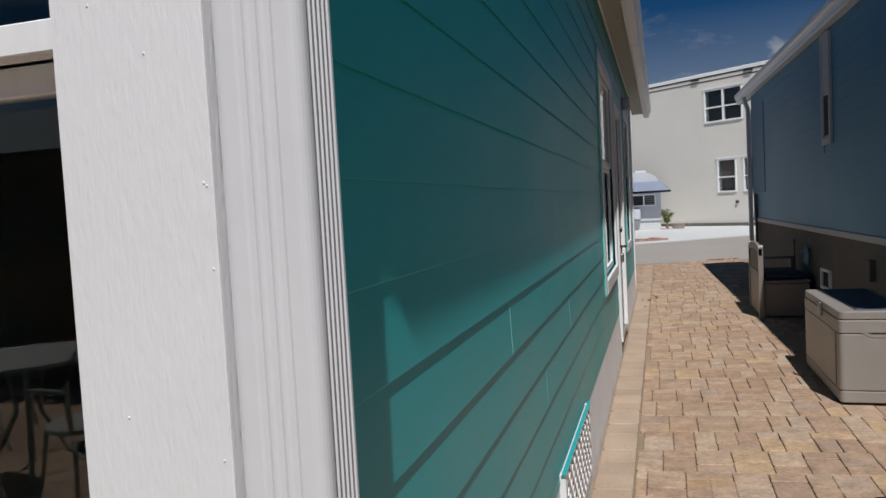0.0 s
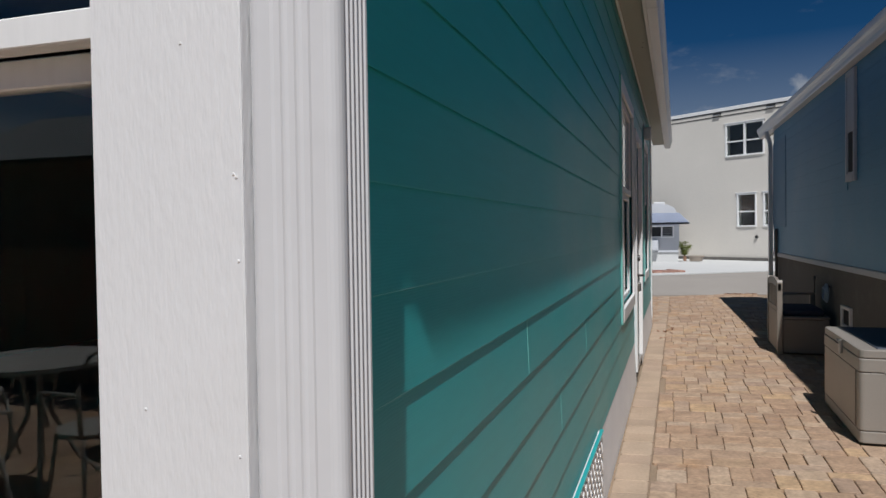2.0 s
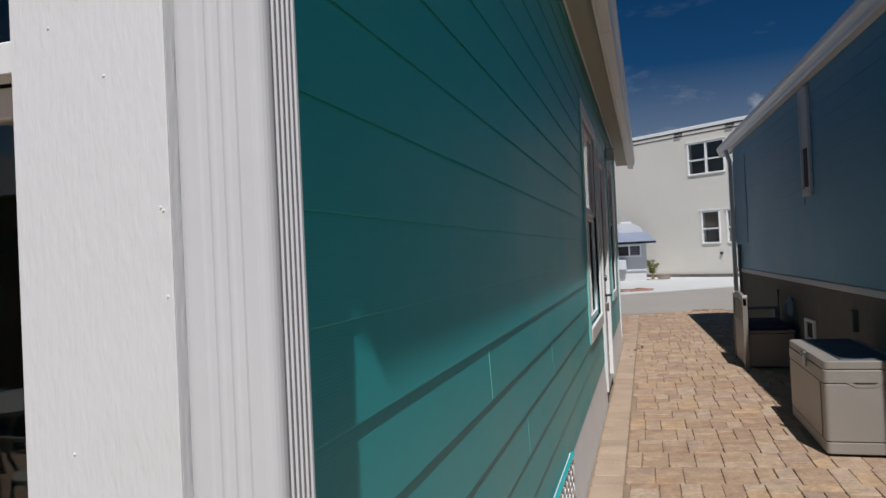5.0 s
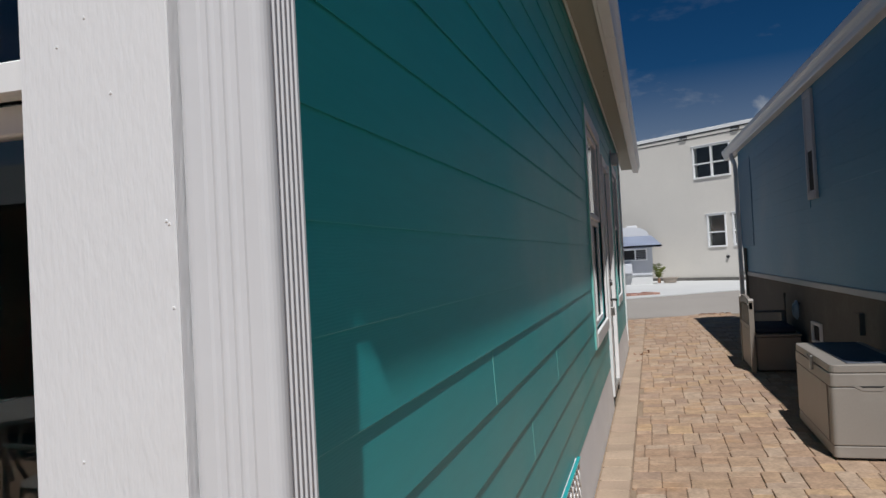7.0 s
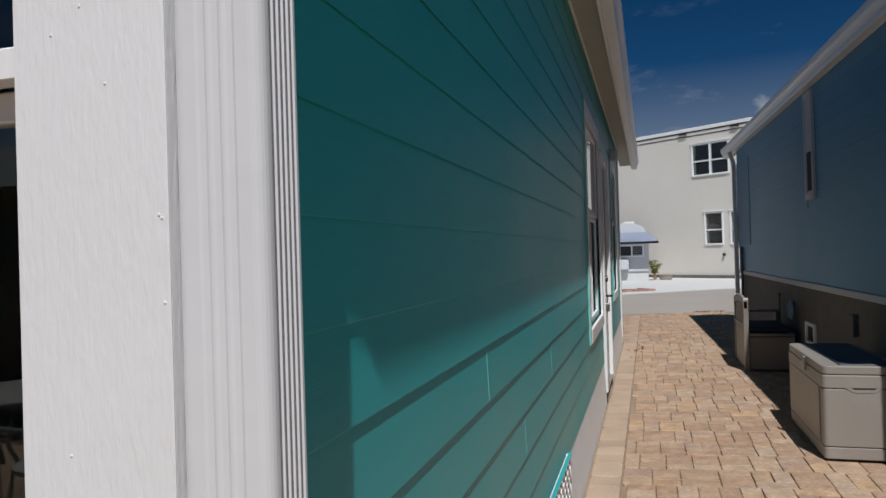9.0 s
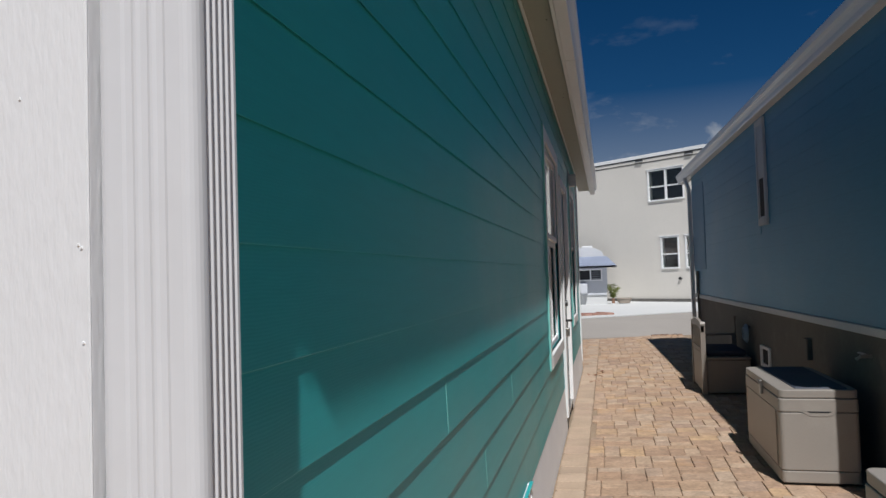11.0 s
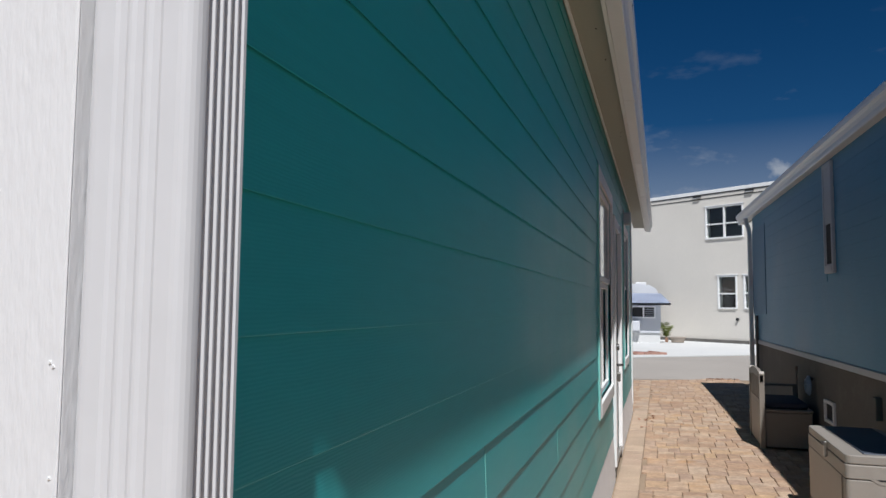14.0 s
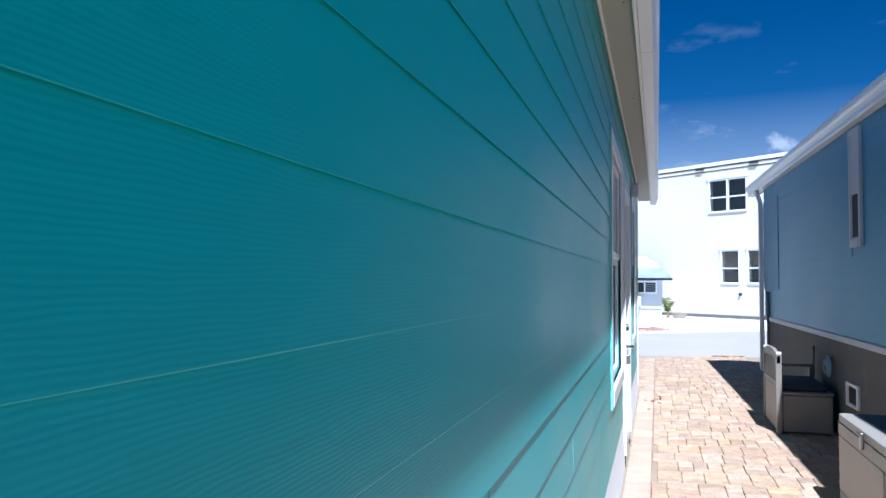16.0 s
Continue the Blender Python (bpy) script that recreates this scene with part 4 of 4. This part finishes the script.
for i in range(16):
    f = i / 15
    o = new("brick", brick_mesh)
    o.parent = edging
    o.matrix_local = pose(-3.0 + 3.06 * f, 20.33 + 1.60 * f, -0.012 + 0.006 * (i % 3), 0, 0, 27.5 + 4 * math.sin(i * 2.1))
for i in range(4):
    o = new("brick", brick_mesh)
    o.parent = edging
    o.matrix_local = pose(0.03 - 0.09 * i, 22.12 + 0.12 * i, -0.012, 0, 0, 120 + 5 * i)
pot = thing("planter", "low weathered clay planter by the white wall", "planter", at=(0.62, 28.9, LIFT))
pot.scale = (0.75, 0.75, 0.75)
bm = bmesh.new()
bmesh.ops.create_cone(bm, cap_ends=True, segments=20, radius1=0.23, radius2=0.30, depth=0.24, matrix=Matrix.Translation((0, 0, 0.12)) @ Matrix.Diagonal((1.25, 0.8, 1, 1)))
part("bowl", bm, TERRA, pot)
bm = bmesh.new()
bmesh.ops.create_cone(bm, cap_ends=True, segments=20, radius1=0.325, radius2=0.325, depth=0.05, matrix=Matrix.Translation((0, 0, 0.245)) @ Matrix.Diagonal((1.25, 0.8, 1, 1)))
part("rim", bm, TERRA, pot)
palm = thing("palm", "young potted palm with arching green fronds", "plant", at=(0.22, 29.1, LIFT))
palm.scale = (1.2, 1.2, 1.3)
part("trunk", tube([(0, 0, 0), (0.01, 0, 0.06), (0.0, 0.01, 0.13)], 0.05, 8), FENCE, palm)
rnd = random.Random(4)
fronds = []
for i in range(11):
    a = i * 2.399
    reach, rise = rnd.uniform(0.10, 0.30), rnd.uniform(0.45, 0.85)
    bm = bmesh.new()
    pts = []
    for j in range(9):
        f = j / 8
        pts.append(Vector((math.cos(a) * reach * f, math.sin(a) * reach * f, 0.10 + rise * (f * 1.35 - f * f * 0.65))))
    tube(pts, 0.006, 4, bm)
    side = Vector((-math.sin(a), math.cos(a), 0))
    for j in range(1, 9):
        for sg in (1, -1):
            ln = 0.16 * (1.1 - 0.6 * abs(j / 8 - 0.45)) * rnd.uniform(0.8, 1.2)
            tip = pts[j] + side * sg * ln * 0.8 + (pts[j] - pts[j - 1]).normalized() * ln * 0.5 + Vector((0, 0, -0.05))
            d = (pts[j] - pts[j - 1]) * 0.28
            bm.faces.new([bm.verts.new(q) for q in (pts[j] - d, tip, pts[j] + d)])
    part("frond", bm, LEAF, palm)

# ---- patio behind: fence, table, chairs ----
fence = thing("fence", "brown slatted wooden patio fence", "fence", at=(-3.5, -4.0, 0))
for i in range(46):
    part("slat", boxes((-4.6 + i * 0.2, -4.6 + i * 0.2 + 0.16, 0.0, 0.02, -0.05, 1.25 + 0.02 * (i % 3)), bevel=0.004), FENCE, fence)
for z in (0.3, 1.0):
    part("rail", boxes((-4.6, 4.6, -0.05, -0.001, z, z + 0.09), bevel=0.004), FENCE, fence)
shed = thing("shed", "dark brown shed behind the patio fence", "shed", at=(-5.0, -7.0, 0))
part("wall", boxes((-4, 5.0, -1.5, 1.5, -0.1, 2.4)), FENCE, shed)
part("roof", prism([(-1.9, 2.35), (1.9, 2.35), (0, 3.2)], "x", -4.3, 5.3), ROOF, shed)
table = thing("patio_table", "weathered pale cast-metal round patio table", "table", at=(-3.7, -1.7, -0.06))
bm = bmesh.new()
bmesh.ops.create_cone(bm, cap_ends=True, segments=32, radius1=0.46, radius2=0.46, depth=0.025, matrix=Matrix.Translation((0, 0, 0.72)))
part("tabletop", bm, CAST, table)
for i in range(4):
    a = math.pi / 4 + i * math.pi / 2
    part("leg", tube([(0.10 * math.cos(a), 0.10 * math.sin(a), 0.70), (0.06 * math.cos(a), 0.06 * math.sin(a), 0.40), (0.20 * math.cos(a), 0.20 * math.sin(a), 0.12), (0.32 * math.cos(a), 0.32 * math.sin(a), 0.0)], 0.014, 8), CAST, table)


def patio_chair():
    """A weathered pale cast-metal chair with a scrolled round back."""
    c = thing("patio_chair", "weathered pale cast-metal patio chair with scrolled back", "chair", "chairs round the patio table")
    part("seat", prism([(0.22 * math.cos(a) * 1.05, 0.21 * math.sin(a)) for a in [2 * math.pi * i / 20 for i in range(20)]], "z", 0.42, 0.445), CAST, c)
    back = part("backrest", tube([(-0.20, 0.18, 0.44), (-0.23, 0.22, 0.68), (-0.18, 0.24, 0.86), (0.0, 0.25, 0.93), (0.18, 0.24, 0.86), (0.23, 0.22, 0.68), (0.20, 0.18, 0.44)], 0.013, 8), CAST, c, smooth=True)
    for sx in (-1, 1):
        part("scroll", tube([(sx * 0.03, 0.22, 0.46), (sx * 0.12, 0.225, 0.56), (sx * 0.14, 0.23, 0.68), (sx * 0.07, 0.235, 0.76), (sx * 0.02, 0.235, 0.70), (sx * 0.06, 0.23, 0.62)], 0.009, 6), CAST, back, smooth=True)
        part("arm", tube([(sx * 0.22, 0.20, 0.66), (sx * 0.27, 0.0, 0.66), (sx * 0.25, -0.16, 0.64), (sx * 0.21, -0.17, 0.45)], 0.012, 8), CAST, c, smooth=True)
        for sy in (-1, 1):
            part("leg", tube([(sx * 0.17, sy * 0.15, 0.42), (sx * 0.19, sy * 0.18, 0.2), (sx * 0.22, sy * 0.22, 0.0)], 0.012, 8), CAST, c, smooth=True)
    return c


chair = patio_chair()
chair.matrix_basis = pose(-3.0, -1.45, -0.06, 0, 0, -70)
for x, y, a in ((-3.3, -0.8, 10), (-4.5, -1.85, 95), (-3.6, -2.55, 190)):
    copy_thing(chair, pose(x, y, -0.06, 0, 0, a))

# ---- pavers of the passage and patio ----
bm = bmesh.new()
bed_rows = []
for x in (-6.5, -1.0, 1.0, 3.4):
    bed_rows.append([bm.verts.new((x, y, z + fall(x))) for y, z in ((-6.0, -0.07), (-6.0, -0.017), (near_edge(x), -0.017), (near_edge(x), -0.07))])
for p, q in zip(bed_rows, bed_rows[1:]):
    for j in range(4):
        bm.faces.new((p[j], p[(j + 1) % 4], q[(j + 1) % 4], q[j]))
bm.faces.new(bed_rows[0]), bm.faces.new(bed_rows[-1])
bmesh.ops.recalc_face_normals(bm, faces=bm.faces)
paved = solid("pavement", bm, SAND, "tan tumbled pavers laid in staggered rows", "pavement", "structure")
PAVE_SHAPES = {}
rnd = random.Random(11)


def paver_mesh(w, h, mat, variant):
    """A tumbled paver with rounded, slightly uneven edges."""
    key = (round(w, 3), round(h, 3), mat.name, variant)
    if key not in PAVE_SHAPES:
        r = random.Random(hash((round(w * 1000), round(h * 1000), variant)) % 9999)
        bm = bmesh.new()
        lo, mid, hi = [], [], []
        g = 0.0010
        e = 0.0035
        base = [(-w / 2 + g, -h / 2), (w / 2 - g, -h / 2), (w / 2 - g, h / 2), (-w / 2 + g, h / 2)]
        ring = []
        for i in range(4):
            (ax, ay), (bx, by) = base[i], base[(i + 1) % 4]
            for f in (0.06, 0.94):
                j = r.uniform(0, 0.003)
                x, y = ax + (bx - ax) * f, ay + (by - ay) * f
                ring.append((x - math.copysign(j, x), y - math.copysign(j, y)))
        for x, y in ring:
            lo.append(bm.verts.new((x, y, -0.05)))
            mid.append(bm.verts.new((x, y, -0.004)))
            hi.append(bm.verts.new((x - math.copysign(e, x), y - math.copysign(e, y), r.uniform(-0.0015, 0.001))))
        k = len(ring)
        for i in range(k):
            j = (i + 1) % k
            bm.faces.new((lo[i], lo[j], mid[j], mid[i])), bm.faces.new((mid[i], mid[j], hi[j], hi[i]))
        bm.faces.new(hi)
        PAVE_SHAPES[key] = mesh_of("paver", bm, mat)
    return PAVE_SHAPES[key]


def lay(cells, parent):
    """Cells (x, y, w, h, material): the first 300 as objects, the rest joined."""
    rest_v, rest_f = {}, {}
    count = 0
    for x, y, w, h, mat in cells:
        me = paver_mesh(w, h, mat, rnd.randrange(3))
        z = fall(x) + rnd.uniform(-0.002, 0.002)
        m = pose(x, y, z, rnd.uniform(-0.35, 0.35), rnd.uniform(-0.35, 0.35) - math.degrees(0.030) * (abs(x) < 1), rnd.uniform(-0.4, 0.4))
        if count < 300:
            o = new("paver", me)
            o.parent = parent
            o.matrix_local = m
            count += 1
        else:
            vs, fs = rest_v.setdefault(mat.name, []), rest_f.setdefault(mat.name, [])
            k = len(vs)
            vs += [tuple(m @ v.co) for v in me.vertices]
            fs += [tuple(k + i for i in p.vertices) for p in me.polygons]
    for name in rest_v:
        me = bpy.data.meshes.new("pavers")
        me.from_pydata(rest_v[name], [], rest_f[name])
        me.materials.append(JOINED[name])
        o = new("pavers", me)
        o.parent = parent
        tagged(o, kind="stuff")


def rows_of_pavers(x0, x1, y0, y1):
    """Bands of several paver sizes across the passage: each column of a band is split at its own height."""
    out, y = [], y0
    while y < y1:
        band = 0.34
        x = x0 - rnd.choice((0.0, 0.05, 0.09, 0.13))
        last = -1
        while x < x1:
            w = rnd.choice((0.12, 0.17, 0.17, 0.19, 0.23))
            a, b = max(x, x0), min(x + w, x1)
            cut = rnd.choice([c for c in (0.11, 0.17, 0.17, 0.23) if c != last])
            last = cut
            for q0, q1 in ((0.0, cut), (cut, band)):
                if b - a > 0.05 and y + (q0 + q1) / 2 < near_edge((a + b) / 2) + 0.05:
                    if q1 - q0 > 0.2 and b - a > 0.21:
                        out += [(a + (b - a) * f, y + (q0 + q1) / 2, round((b - a) / 2, 2), round(q1 - q0, 2), PAVER) for f in (0.25, 0.75)]
                    else:
                        out.append(((a + b) / 2, y + (q0 + q1) / 2, round(b - a, 2), round(q1 - q0, 2), PAVER))
            x += w
        y += band
    return out


near_cells = rows_of_pavers(-0.19, 1.60, 2.9, 9.6)
far_cells = rows_of_pavers(-0.19, 1.60, 9.6, 17.4)
side_cells = rows_of_pavers(1.62, 3.3, -5.6, 4.9)
back_cells = rows_of_pavers(-6.2, 1.60, -4.0, 0.90) + rows_of_pavers(-0.19, 1.60, 0.90, 2.9) + rows_of_pavers(-6.2, -0.19, 11.95, 17.4)
border = []
y = 1.04
while y < 16.6:
    h = rnd.choice((0.20, 0.25, 0.30))
    border.append((-0.294, y + h / 2, 0.20, h, BORDER))
    y += h
near_cells.sort(key=lambda c: c[1])
lay([c for c in border if 2.5 < c[1] < 10] + near_cells + far_cells + back_cells + side_cells + [c for c in border if not 2.5 < c[1] < 10], paved)
